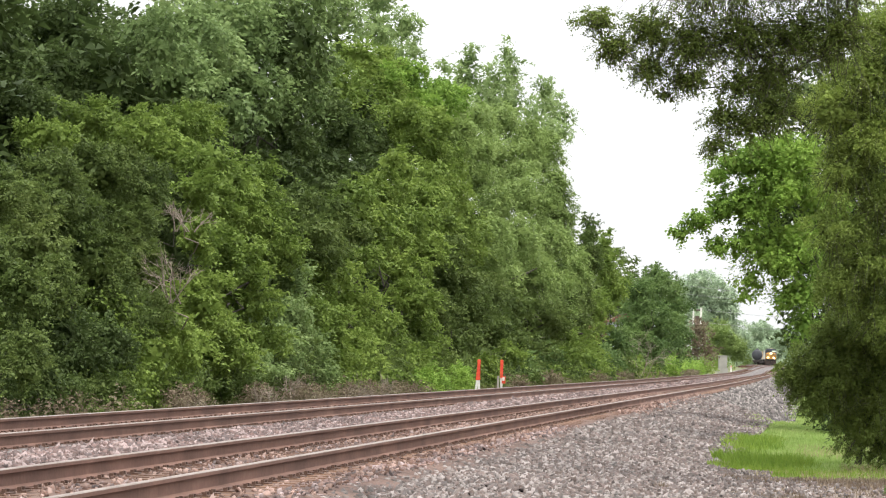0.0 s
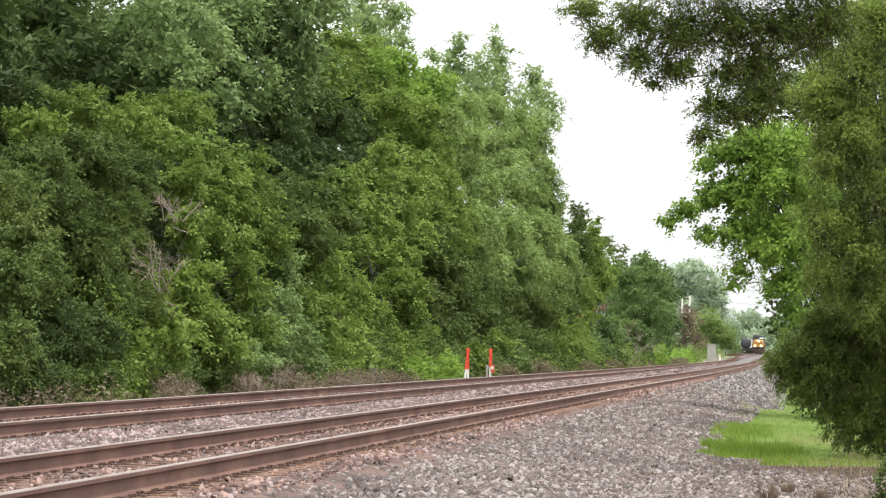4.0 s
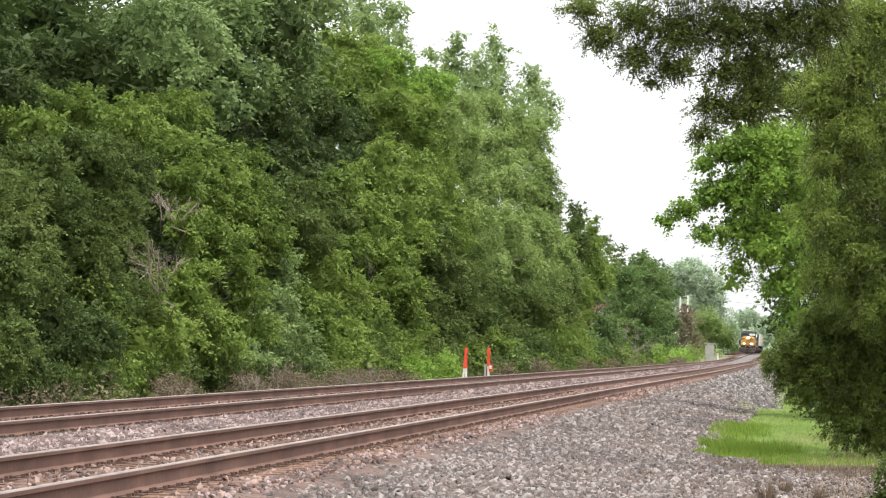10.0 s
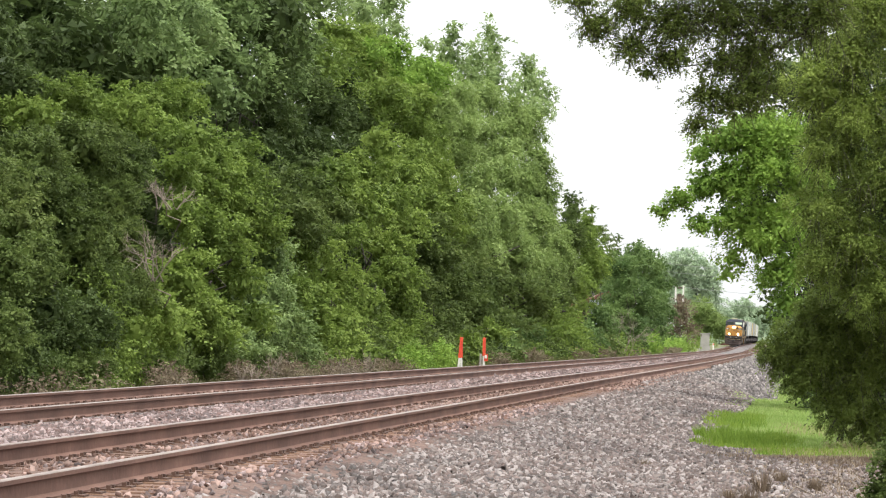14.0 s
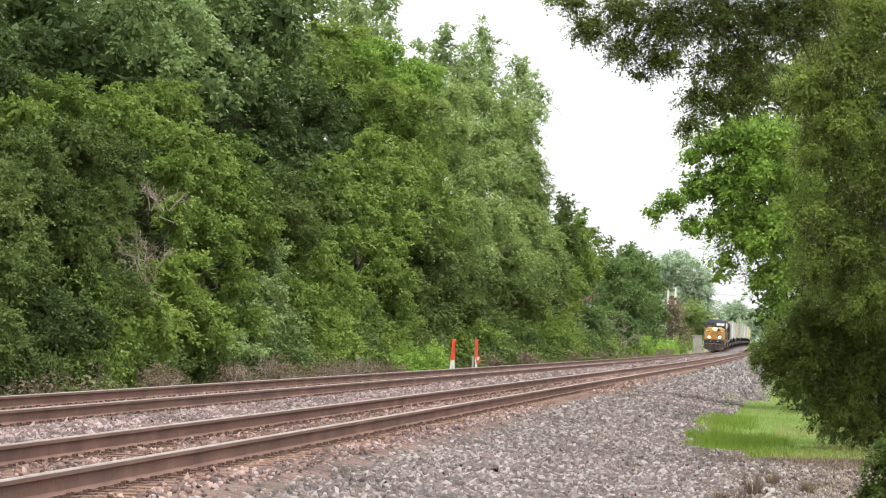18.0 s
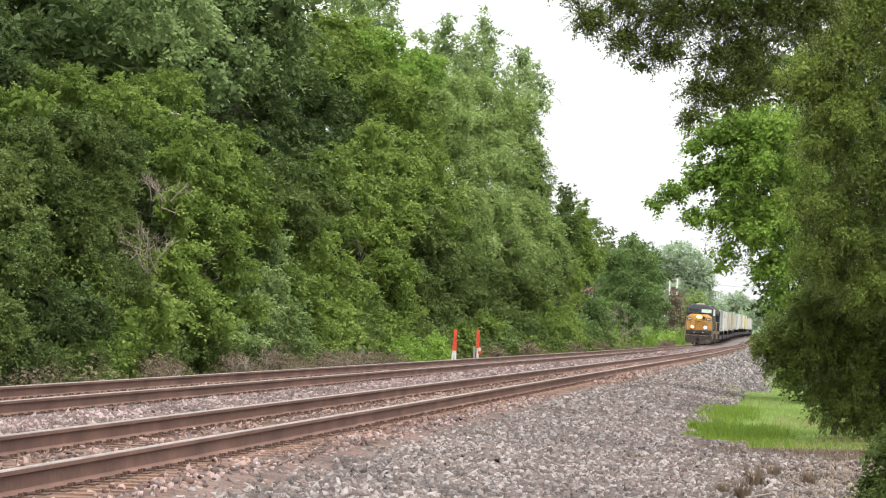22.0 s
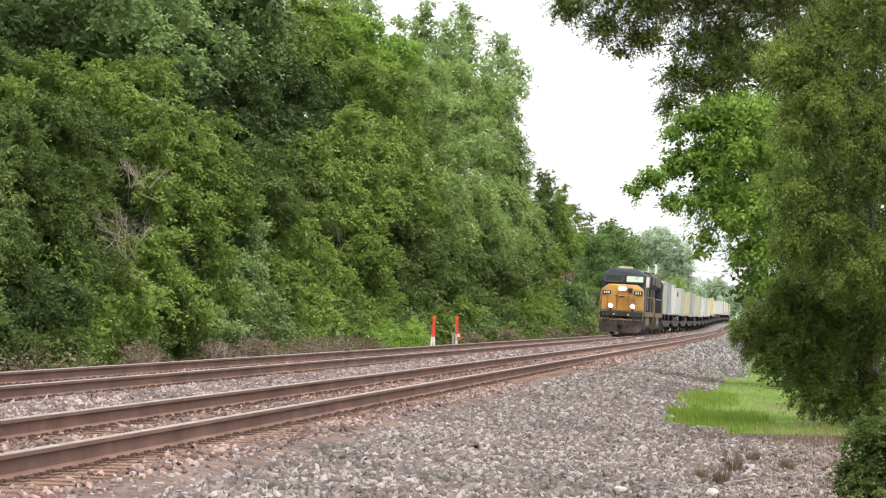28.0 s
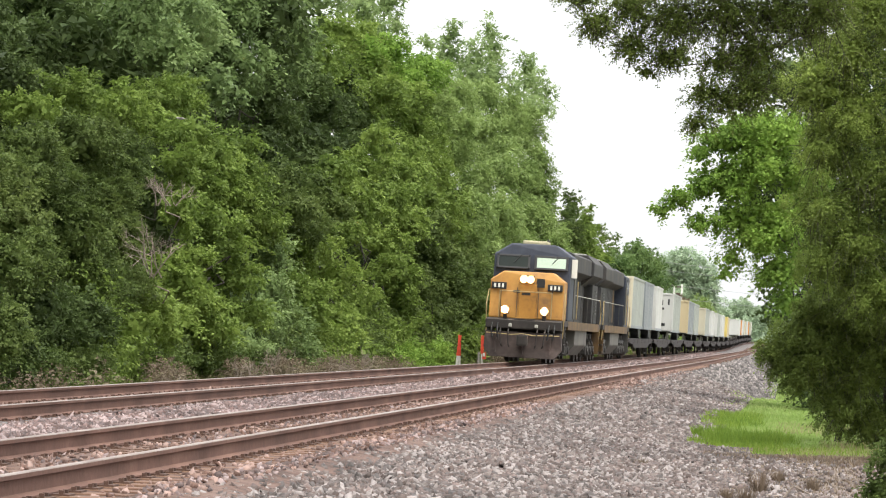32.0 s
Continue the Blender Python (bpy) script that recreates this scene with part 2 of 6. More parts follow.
def prism2(outline, a, b):
    """An (x, z) outline extruded along y."""
    bm = bmesh.new()
    lo = [bm.verts.new((p, a, q)) for p, q in outline]
    hi = [bm.verts.new((p, b, q)) for p, q in outline]
    n = len(outline)
    faces = [bm.faces.new(lo), bm.faces.new(hi[::-1])]
    faces += [bm.faces.new((lo[i], hi[i], hi[(i + 1) % n], lo[(i + 1) % n])) for i in range(n)]
    bmesh.ops.recalc_face_normals(bm, faces=faces)
    return bm


def thing(name, at, label, category, group="", kind="", turn=0.0):
    e = new(name)
    e.matrix_world = pose(*at, 0, 0, turn)
    e.empty_display_size = 0.3
    return tagged(e, label, category, group, kind)


# ---- the line of the railway ----
BEND_Y = (12.9, 77.1, 154.3, 231.4, 308.6, 385.7, 488.6, 591.4, 771.4, 1157.1)
BEND = (0.1159, 0.1171, 0.1182, 0.1093, 0.1136, 0.1108, 0.1107, 0.1159, 0.1089, 0.0561)
_y = np.arange(-80.0, 1301.0)
_s = np.interp(_y, BEND_Y, BEND)
_x = np.concatenate([[0], np.cumsum((_s[1:] + _s[:-1]) / 2)])
_x = _x - np.interp(0.0, _y, _x) - 10.473
SPACING = 4.2
NEAR_DROP = -0.052


def line_x(y):
    return np.interp(y, _y, _x)


def rise(y):
    """The line climbs gently past the bend."""
    return np.interp(y, (330, 380, 430, 480, 530, 600, 700, 860, 1300), (0, 0.03, 0.12, 0.32, 0.62, 0.98, 1.25, 1.4, 1.7))


def on_line(y, u, z=0.0):
    """The point beside the far track's centre line: u metres towards the gravel yard."""
    s = float(np.interp(y, _y, _s))
    c = math.sqrt(1 + s * s)
    return Vector((float(line_x(y)) + u / c, y - u * s / c, z + float(rise(y))))


def heading(y):
    return math.degrees(math.atan(float(np.interp(y, _y, _s))))


# ---- ground ----
def beyond_pad(u, y):
    """0 on the widened gravel shoulder, 1 where the bank falls away past its slanting end."""
    k = np.clip((y + (np.clip(u, 4, 9) - 5.5) * 10.0 - 126) / 12.0, 0, 1)
    return k * k * (3 - 2 * k)


def ground_height(u, y):
    """Height of the earth: a shallow ditch by the wood, a flat yard by the gravel."""
    left = -0.85 + 0.012 * np.clip(-u - 6, 0, 200)
    right = -0.64 + 0.0 * u
    k = np.clip((u + 2.0) / 6.0, 0, 1)
    z = left * (1 - k) + right * k
    z = np.where((u > -2.4) & (u < 7.2), np.minimum(z, -0.8), z)
    z = z - 1.6 * beyond_pad(u, y) * np.clip((u - 4.5) / 2.0, 0, 1)
    return z + rise(y) + 0.05 * np.sin(u * 0.7 + y * 0.13) * np.clip(np.abs(u - 3) / 20, 0, 1)


def sheet(name, us, ys, height, mat, label, category):
    u, y = np.meshgrid(us, ys)
    s = np.interp(y, _y, _s)
    c = np.sqrt(1 + s * s)
    x = line_x(y) + np.where(y > 1300, (y - 1300) * 0.05, 0) + np.where(y < -80, (y + 80) * 0.116, 0) + u / c
    v = np.stack([x, y - np.clip(u, -60, 60) * s / c, height(u, y)], -1).reshape(-1, 3)
    n, m = len(ys), len(us)
    i = np.arange((n - 1) * m).reshape(n - 1, m)[:, :-1].ravel()
    ob = mesh_part(name, v.tolist(), np.stack([i, i + 1, i + m + 1, i + m], -1).tolist(), mat, smooth=True)
    return tagged(ob, label, category, kind="structure")


us = np.concatenate([[-2500, -800, -300, -120, -60, -40], np.arange(-30, 30.1, 1.0), [40, 60, 120, 300, 800, 2500]])
ys = np.concatenate([[-800, -300, -120, -60], np.arange(-50, 200, 2.0), np.arange(200, 500, 10.0), np.arange(500, 1300, 25.0), [1300, 1700, 2400, 4500]])
sheet("ground", us, ys, ground_height, earth_mat, "rough earth with sparse weeds and grass beside the railway", "ground")


def bed_height(u, y):
    """Ballast: crowned under both tracks, sloping to the yard."""
    prof_u = (-4.4, -2.0, -1.55, -0.9, 0.9, 1.5, 2.1, 2.7, 3.3, 5.1, 5.75, 6.6, 7.6, 8.4, 9.0)
    prof_z = (-0.95, -0.34, -0.235, -0.215, -0.215, -0.22, -0.25, -0.275, -0.29, -0.29, -0.295, -0.37, -0.47, -0.56, -0.62)
    bank_z = np.interp(u, (5.0, 5.7, 6.4, 8.6, 9.0), (0.0, -0.06, -0.40, -1.55, -1.6))
    return np.interp(u, prof_u, prof_z) + rise(y) + bank_z * beyond_pad(u, y) + 0.014 * np.sin(u * 3.1 + y * 1.7) * np.sin(y * 0.9 - u)


def yard_height(u, y):
    return -0.592 + 0.02 * np.sin(u * 0.8) * np.sin(y * 0.5) - 0.07 * np.clip(y - 44, 0, 3) / 3


def dirt_height(u, y):
    return bed_height(u, y) + 0.041 * np.clip((6.35 - u) / 0.5, -0.2, 1) - 0.02 * np.clip((u - 4.95) / 0.15, 0, 1) * np.clip((5.75 - u) / 0.15, 0, 1) + 0.006 * np.sin(y * 5.1) * np.sin(u * 4.0) - 0.25 * beyond_pad(u, y) * np.clip((u - 5.15) / 0.3, 0, 1)


along = np.concatenate([np.arange(-20, 150, 0.8), np.arange(150, 390, 4.0), np.arange(390, 1300, 20.0)])
sheet("ballast_bed", np.concatenate([np.arange(-4.4, -1.0, 0.3), np.arange(-1.0, 9.1, 0.4)]), along, bed_height,
      ballast_mat, "grey and pinkish crushed-stone ballast under and beside two tracks", "ballast")
sheet("gravel_yard", np.arange(8.6, 30.1, 0.6), np.arange(-30, 47.6, 0.7), yard_height,
      yard_mat, "trampled gravel and bare dirt beside the ballast", "gravel")
sheet("track_dirt", np.arange(3.0, 6.61, 0.15), along[along > 8], dirt_height, dirt_mat,
      "rust-brown dirt and fines along the worn ties", "dirt")

# loose stones: bedded angular chips, several per square foot, coarser farther off


def chips(name, label, mat, zones, height, seed, where=None):
    """zones: (u from, u to, y from, y to, stones a square metre, size)."""
    rng = np.random.default_rng(seed)
    cs, ss = [], []
    for u0, u1, y0, y1, per, size in zones:
        n = int((u1 - u0) * (y1 - y0) * per)
        u, y = rng.uniform(u0, u1, n), rng.uniform(y0, y1, n)
        if where:
            ok = where(u, y)
            u, y, n = u[ok], y[ok], int(ok.sum())
        s = np.interp(y, _y, _s)
        c = np.sqrt(1 + s * s)
        z = height(u, y)
        cs.append(np.stack([line_x(y) + u / c, y - u * s / c, z], -1))
        ss.append(size * rng.uniform(0.55, 1.5, n))
    c, s = np.concatenate(cs), np.concatenate(ss)
    n = len(c)
    h = np.arange(3) * 2.0944
    base = np.concatenate([np.stack([np.cos(h), np.sin(h), 0 * h - 0.55], -1), np.stack([0.82 * np.cos(h + 1.05), 0.82 * np.sin(h + 1.05), 0 * h + 0.62], -1)])
    v = base[None] + rng.normal(size=(n, 6, 3)) * 0.2
    v *= (0.66 * s[:, None, None]) * (1 + rng.normal(size=(n, 1, 3)) * 0.2)
    a = rng.uniform(0, 6.283, n)
    ca, sa = np.cos(a)[:, None], np.sin(a)[:, None]
    tip, roll = rng.normal(size=(n, 1)) * 0.35, rng.normal(size=(n, 1)) * 0.35
    v = np.stack([v[..., 0] * ca - v[..., 1] * sa, v[..., 0] * sa + v[..., 1] * ca, v[..., 2] * 0.85 + tip * v[..., 0] + roll * v[..., 1]], -1)
    v += c[:, None, :] + np.array([0, 0, 1.0]) * (s * rng.uniform(0.05, 0.3, n))[:, None, None]
    tri = np.array([(3, 4, 5), (0, 3, 5), (0, 1, 3), (1, 4, 3), (1, 2, 4), (2, 5, 4), (2, 0, 5)])
    idx = (np.arange(n)[:, None, None] * 6 + tri[None]).reshape(-1)
    me = bpy.data.meshes.new(name)
    me.vertices.add(n * 6)
    me.vertices.foreach_set("co", v.astype(np.float32).ravel())
    me.loops.add(n * 21)
    me.loops.foreach_set("vertex_index", idx.astype(np.int32))
    me.polygons.add(n * 7)
    me.polygons.foreach_set("loop_start", np.arange(0, n * 21, 3, dtype=np.int32))
    me.update(calc_edges=True)
    me.materials.append(mat)
    return tagged(new(name, me), label, "gravel", kind="stuff")


chips("shoulder_ballast", "loose angular grey ballast stones sloping to the yard", stone_grey,
      [(6.2, 9.0, 21, 54, 300, 0.047), (9.0, 9.7, 21, 48, 200, 0.044), (5.75, 6.2, 21, 54, 170, 0.044), (5.8, 9.0, 54, 90, 120, 0.064), (5.6, 8.8, 90, 142, 55, 0.085)], bed_height, 3, lambda u, y: beyond_pad(u, y) < 0.6)
chips("bank_ballast", "ballast on the steep bank, its shade put into darker stone colour", stone_dark, [(5.6, 8.8, 92, 155, 50, 0.09), (5.6, 8.8, 155, 330, 15, 0.15), (5.6, 7.5, 330, 480, 6, 0.22)], bed_height, 8, lambda u, y: beyond_pad(u, y) > 0.5)
chips("ballast_stones", "loose angular pinkish ballast stones between the tracks", stone_mat,
      [(1.25, 3.1, 31, 77, 240, 0.052), (1.25, 3.0, 77, 145, 75, 0.085), (1.25, 3.0, 145, 330, 14, 0.14), (-2.6, -1.2, 38, 90, 40, 0.06)], bed_height, 7)
chips("shoulder_stones", "grey stones scattered over rusty dirt", stone_mat, [(5.4, 5.9, 20, 60, 45, 0.04), (3.5, 4.9, 20, 60, 16, 0.036)], dirt_height, 6)
chips("yard_stones", "scattered stones on trampled dirt", stone_grey, [(8.8, 10.4, 22, 45, 110, 0.042), (10.4, 15.5, 22, 44.5, 42, 0.038)], yard_height, 4)
chips("dirty_stones", "rust-stained stones between the ties", dirty_stone, [(5.2, 5.85, 20, 60, 36, 0.04), (3.55, 4.85, 18, 77, 42, 0.036), (3.2, 6.1, 77, 130, 25, 0.055), (-0.6, 0.6, 33, 90, 30, 0.04)], dirt_height, 5)

# grass: a strip of lawn beyond the yard, rank tufts at its edge


def grass(name, label, zones, seed, tall, mat, height, edge=1.0):
    rng = np.random.default_rng(seed)
    out = []
    for u0, u1, y0, y1, n, k in zones:
        u, y = u0 + (u1 - u0) * rng.random(n) ** edge, rng.uniform(y0, y1, n)
        y = y + 0.35 * np.sin(u * 2.3) + 0.22 * np.sin(u * 5.1 + 1)
        u = u + 0.18 * np.sin(y * 1.9) + 0.12 * np.sin(y * 4.3 + 1)
        s = np.interp(y, _y, _s)
        c = np.sqrt(1 + s * s)
        p = np.stack([line_x(y) + u / c, y - u * s / c, height(u, y)], -1)
        h = tall * k * rng.uniform(0.4, 1.2, n) * (0.85 + 0.4 * np.sin(u * 1.3 + 2 * np.sin(y * 0.9)) * np.sin(y * 0.8))
        a = rng.uniform(0, 6.283, n)
        w = (0.004 + 0.00018 * y)[:, None] * np.stack([np.cos(a), np.sin(a), 0 * a], -1)
        tip = p + np.stack([rng.normal(size=n) * 0.35 * h, rng.normal(size=n) * 0.35 * h, h], -1)
        out.append(np.stack([p - w, p + w, tip], 1))
    ob = quads(name, np.concatenate(out), mat, sides=3)
    return tagged(ob, label, "grass", kind="stuff")


def lawn_height(u, y):
    return np.maximum(ground_height(u, y), np.where(u < 9.0, bed_height(u, y), -9)) - 0.02


grass("grass", "bright green mown grass beside the gravel", [(9.1, 17, 48.5, 77, 90000, 1.0), (9.9, 15.0, 44.8, 48.5, 9000, 0.8), (11.8, 15.0, 41.8, 44.8, 4000, 0.6), (8.7, 17, 77, 90, 28000, 1.1), (8.35, 17, 90, 118, 36000, 1.2), (8.6, 17, 118, 175, 26000, 1.8), (8.4, 18, 175, 330, 24000, 3.0)], 11, 0.10, lawn_mat, lawn_height)
grass("tall_grass", "rank green grass tufts at the gravel's edge", [(8.95, 10.2, 48.0, 53, 5000, 1.0), (8.75, 9.5, 58, 68, 3000, 0.85), (9.9, 11.4, 45.9, 48, 1200, 0.7)], 12, 0.23, grass_mat, lawn_height, 1.6)
grass("dry_grass", "matted dry brown grass on the trampled dirt", [(9.6, 15.5, 24, 44, 26000, 0.6), (9.2, 12.0, 43.2, 45.2, 3500, 1.0), (11.0, 16.0, 41.0, 44.5, 3000, 0.8)], 14, 0.10, dry_blade, lambda u, y: yard_height(u, y) - 0.01)
grass("straw", "straw-coloured dry patches in the mown grass", [(9.6, 11.4, 46, 48.5, 1500, 1.0), (11.0, 15.0, 47.5, 52, 3500, 1.0), (10.0, 14.0, 56, 62, 2500, 1.0), (12.5, 16.0, 43, 46, 1800, 1.0)], 15, 0.12, straw_mat, lawn_height)
grass("weeds", "dry and green weeds at the foot of the wood", [(-6.5, -3.6, 38, 96, 26000, 1.0), (-6.5, -3.8, 96, 310, 22000, 1.3)], 13, 0.5, weed_mat, lawn_height)

# ---- tracks ----
RAIL_SHAPE = [(-0.076, -0.186), (0.076, -0.186), (0.076, -0.172), (0.012, -0.150), (0.010, -0.050), (0.037, -0.040), (0.037, -0.008),
              (0.028, 0.0), (-0.028, 0.0), (-0.037, -0.008), (-0.037, -0.040), (-0.010, -0.050), (-0.012, -0.150), (-0.076, -0.172)]


def rail(parent, u, top, start=8):
    ys = np.concatenate([np.arange(8, 200, 1.5), np.arange(200, 500, 5.0), np.arange(500, 1240, 12.0)])
    ys = ys[ys >= start]
    n, verts, faces = len(RAIL_SHAPE), [], []
    for y in ys:
        for a, z in RAIL_SHAPE:
            verts.append(on_line(float(y), u + a, top + z))
    for i in range(len(ys) - 1):
        for j in range(n):
            k = (j + 1) % n
            faces.append((i * n + j, i * n + k, (i + 1) * n + k, (i + 1) * n + j))
    ob = mesh_part("rail", verts, faces, rusty, parent, "rust-brown steel rail with a bright worn head")
    ob.data.materials.append(polished)
    for i, p in enumerate(ob.data.polygons):
        if i % n in (6, 7):
            p.material_index = 1
    return ob


def track(name, u, top, tilt, label):
    t = thing(name, (0, 0, 0), label, "railway track", kind="structure")
    rail(t, u - 0.7525, top + tilt / 2)
    rail(t, u + 0.7525, top - tilt / 2)
    bm = box(bmesh.new(), (2.6, 0.225, 0.18), (0, 0, -0.09), 0.012)
    tie = bpy.data.meshes.new("tie")
    bm.to_mesh(tie)
    bm.free()
    tie.materials.append(tie_mat)
    bm = box(bmesh.new(), (0.36, 0.18, 0.014), (0, 0, 0.007), 0.0)
    for sx in (-0.115, 0.115):
        for sy in (-0.06, 0.06):
            box(bm, (0.035, 0.03, 0.03), (sx, sy, 0.026), 0.0)
    box(bm, (0.16, 0.025, 0.035), (0, 0.15, 0.012), 0.0)
    plate = bpy.data.meshes.new("tie_plate")
    bm.to_mesh(plate)
    bm.free()
    plate.materials.append(plate_rust)
    rnd = random.Random(int(u * 10) + 5)
    far = []
    y, k = 18.0, 0
    while y < 520:
        p = on_line(y, u + rnd.uniform(-0.03, 0.03), top - 0.196)
        m = Matrix.Translation(p) @ pose(0, 0, 0, 0, math.degrees(math.atan(tilt / 1.5)), -heading(y) + rnd.uniform(-1, 1))
        if k < 300:
            ob = new("tie", tie)
            ob.parent = t
            ob.matrix_world = m
            if k < 150:
                for sx in (-0.7525, 0.7525):
                    ob = new("tie_plate", plate)
                    ob.parent = t
                    ob.matrix_world = m @ Matrix.Translation((sx, 0, 0.0))
        else:
            far.append(m)
        y += 0.49
        k += 1
    verts, faces = [], []
    base = [(sx * 1.3, sy * 0.11, z) for z in (-0.18, 0.0) for sx, sy in ((-1, -1), (1, -1), (1, 1), (-1, 1))]
    for m in far:
        o = len(verts)
        verts += [m @ Vector(v) for v in base]
        faces += [(o + 4, o + 5, o + 6, o + 7), (o, o + 1, o + 5, o + 4), (o + 1, o + 2, o + 6, o + 5), (o + 2, o + 3, o + 7, o + 6), (o + 3, o, o + 4, o + 7)]
    tagged(mesh_part("distant_ties", verts, faces, tie_mat, t), kind="stuff")
    return t


track("track_far", 0.0, 0.0, 0.044, "railway track with rusty rails on worn timber ties")
track("track_near", SPACING, NEAR_DROP, 0.019, "railway track with rusty rails on brown weathered ties")


# ---- plants ----
def unit(v):
    return v / np.maximum(np.linalg.norm(v, axis=-1, keepdims=True), 1e-9)


def kites(p, normal, along, s, corners=4):
    """Folded leaf blades at p, s long."""
    s = s[:, None]
    along = unit(along - normal * (along * normal).sum(1, keepdims=True))
    side = np.cross(normal, along)
    fold = normal * s * 0.12
    if corners == 3:
        return np.stack([p + side * s * 0.32, p + along * s + fold, p - side * s * 0.32 + fold], 1)
    return np.stack([p, p + along * s * 0.45 + side * s * 0.31 + fold, p + along * s, p + along * s * 0.45 - side * s * 0.31 + fold], 1)


def leaf_faces(blobs, count, size, hang, rng, corners=4, lump=0.27, core=0.13):
    """Leaf by leaf: domed puffs on the shells of rounded masses, leafy shoots that stand out from them, coarse leaves deep inside."""
    b = np.array(blobs, float)
    area = b[:, 3] * b[:, 5]
    share = area / area.sum()
    mean_r = float((np.sqrt(area) * share).sum())
    puff = float(np.clip(lump * mean_r, size * 1.7, size * 4.6))
    n = int(max(14, 4.4 * area.sum() / puff ** 2))
    which = rng.choice(len(b), p=share, size=n)
    d = unit(rng.normal(size=(n, 3)) + (0, 0, 0.25))
    reach = np.where(rng.random(n) < 0.74, rng.uniform(0.72, 1.0, n), rng.uniform(0.4, 0.72, n))
    c = b[which, :3] + d * b[which, 3:6] * reach[:, None]
    r = puff * rng.uniform(0.5, 1.5, n)
    lean = unit(d * 0.75 + (0, 0, 0.6) + rng.normal(size=(n, 3)) * 0.2)
    k = int(count * 0.7)
    i = rng.choice(n, p=r ** 2 / (r ** 2).sum(), size=k)
    e = unit(rng.normal(size=(k, 3)) + lean[i] * 0.85)
    p = c[i] + e * (r[i] * np.sqrt(rng.uniform(0.2, 1.15, k)))[:, None] * np.array((1.0, 1.0, 0.68 + 0.25 * hang))
    p[:, 2] -= hang * 0.9 * r[i] * rng.random(k) ** 2
    normal = unit(e * 0.75 + (0, 0, 0.3) + rng.normal(size=(k, 3)) * 0.48)
    along = d[i] * 0.5 + rng.normal(size=(k, 3)) * 0.6 - np.array((0, 0, 0.35 + hang * 0.7))
    # shoots: leaves in ranks along short stems that arch out of the puffs
    w = count - k
    per = 11
    m = max(4, w // per)
    j = rng.choice(n, size=m)
    way = unit(lean[j] * 0.8 + d[j] * 0.35 + rng.normal(size=(m, 3)) * 0.42 - np.array((0, 0, 0.5 * hang)))
    wing = unit(np.cross(way, (0.0, 0.0, 1.0)) + rng.normal(size=(m, 3)) * 0.25)
    span = size * rng.uniform(2.2, 5.2, m)
    f = np.repeat(np.arange(m), per)
    s = np.tile((np.arange(per) + 0.5) / per, m)
    flip = np.where(np.tile(np.arange(per), m) % 2, 1.0, -1.0)
    q = c[j][f] + way[f] * (r[j][f] * 0.45 + span[f] * s)[:, None] + rng.normal(size=(m * per, 3)) * size * 0.15
    q[:, 2] -= (0.35 + hang * 0.6) * span[f] * s * s
    p = np.concatenate([p, q])
    normal = np.concatenate([normal, unit(np.cross(wing, way)[f] * 0.8 + (0, 0, 0.3) + rng.normal(size=(m * per, 3)) * 0.35)])
    along = np.concatenate([along, way[f] * 0.7 + wing[f] * flip[:, None] * 0.9 - np.array((0, 0, 0.25 + hang * 0.5))])
    z = int(count * core)
    q = rng.choice(len(b), p=share, size=z)
    f = unit(rng.normal(size=(z, 3)))
    p = np.concatenate([p, b[q, :3] + f * b[q, 3:6] * rng.uniform(0.25, 0.68, z)[:, None]])
    normal = np.concatenate([normal, unit(f + rng.normal(size=(z, 3)) * 0.4)])
    along = np.concatenate([along, rng.normal(size=(z, 3))])
    s = np.concatenate([size * rng.uniform(0.65, 1.35, k + m * per), size * rng.uniform(1.5, 2.4, z)])
    return kites(p, normal, along, s, corners)


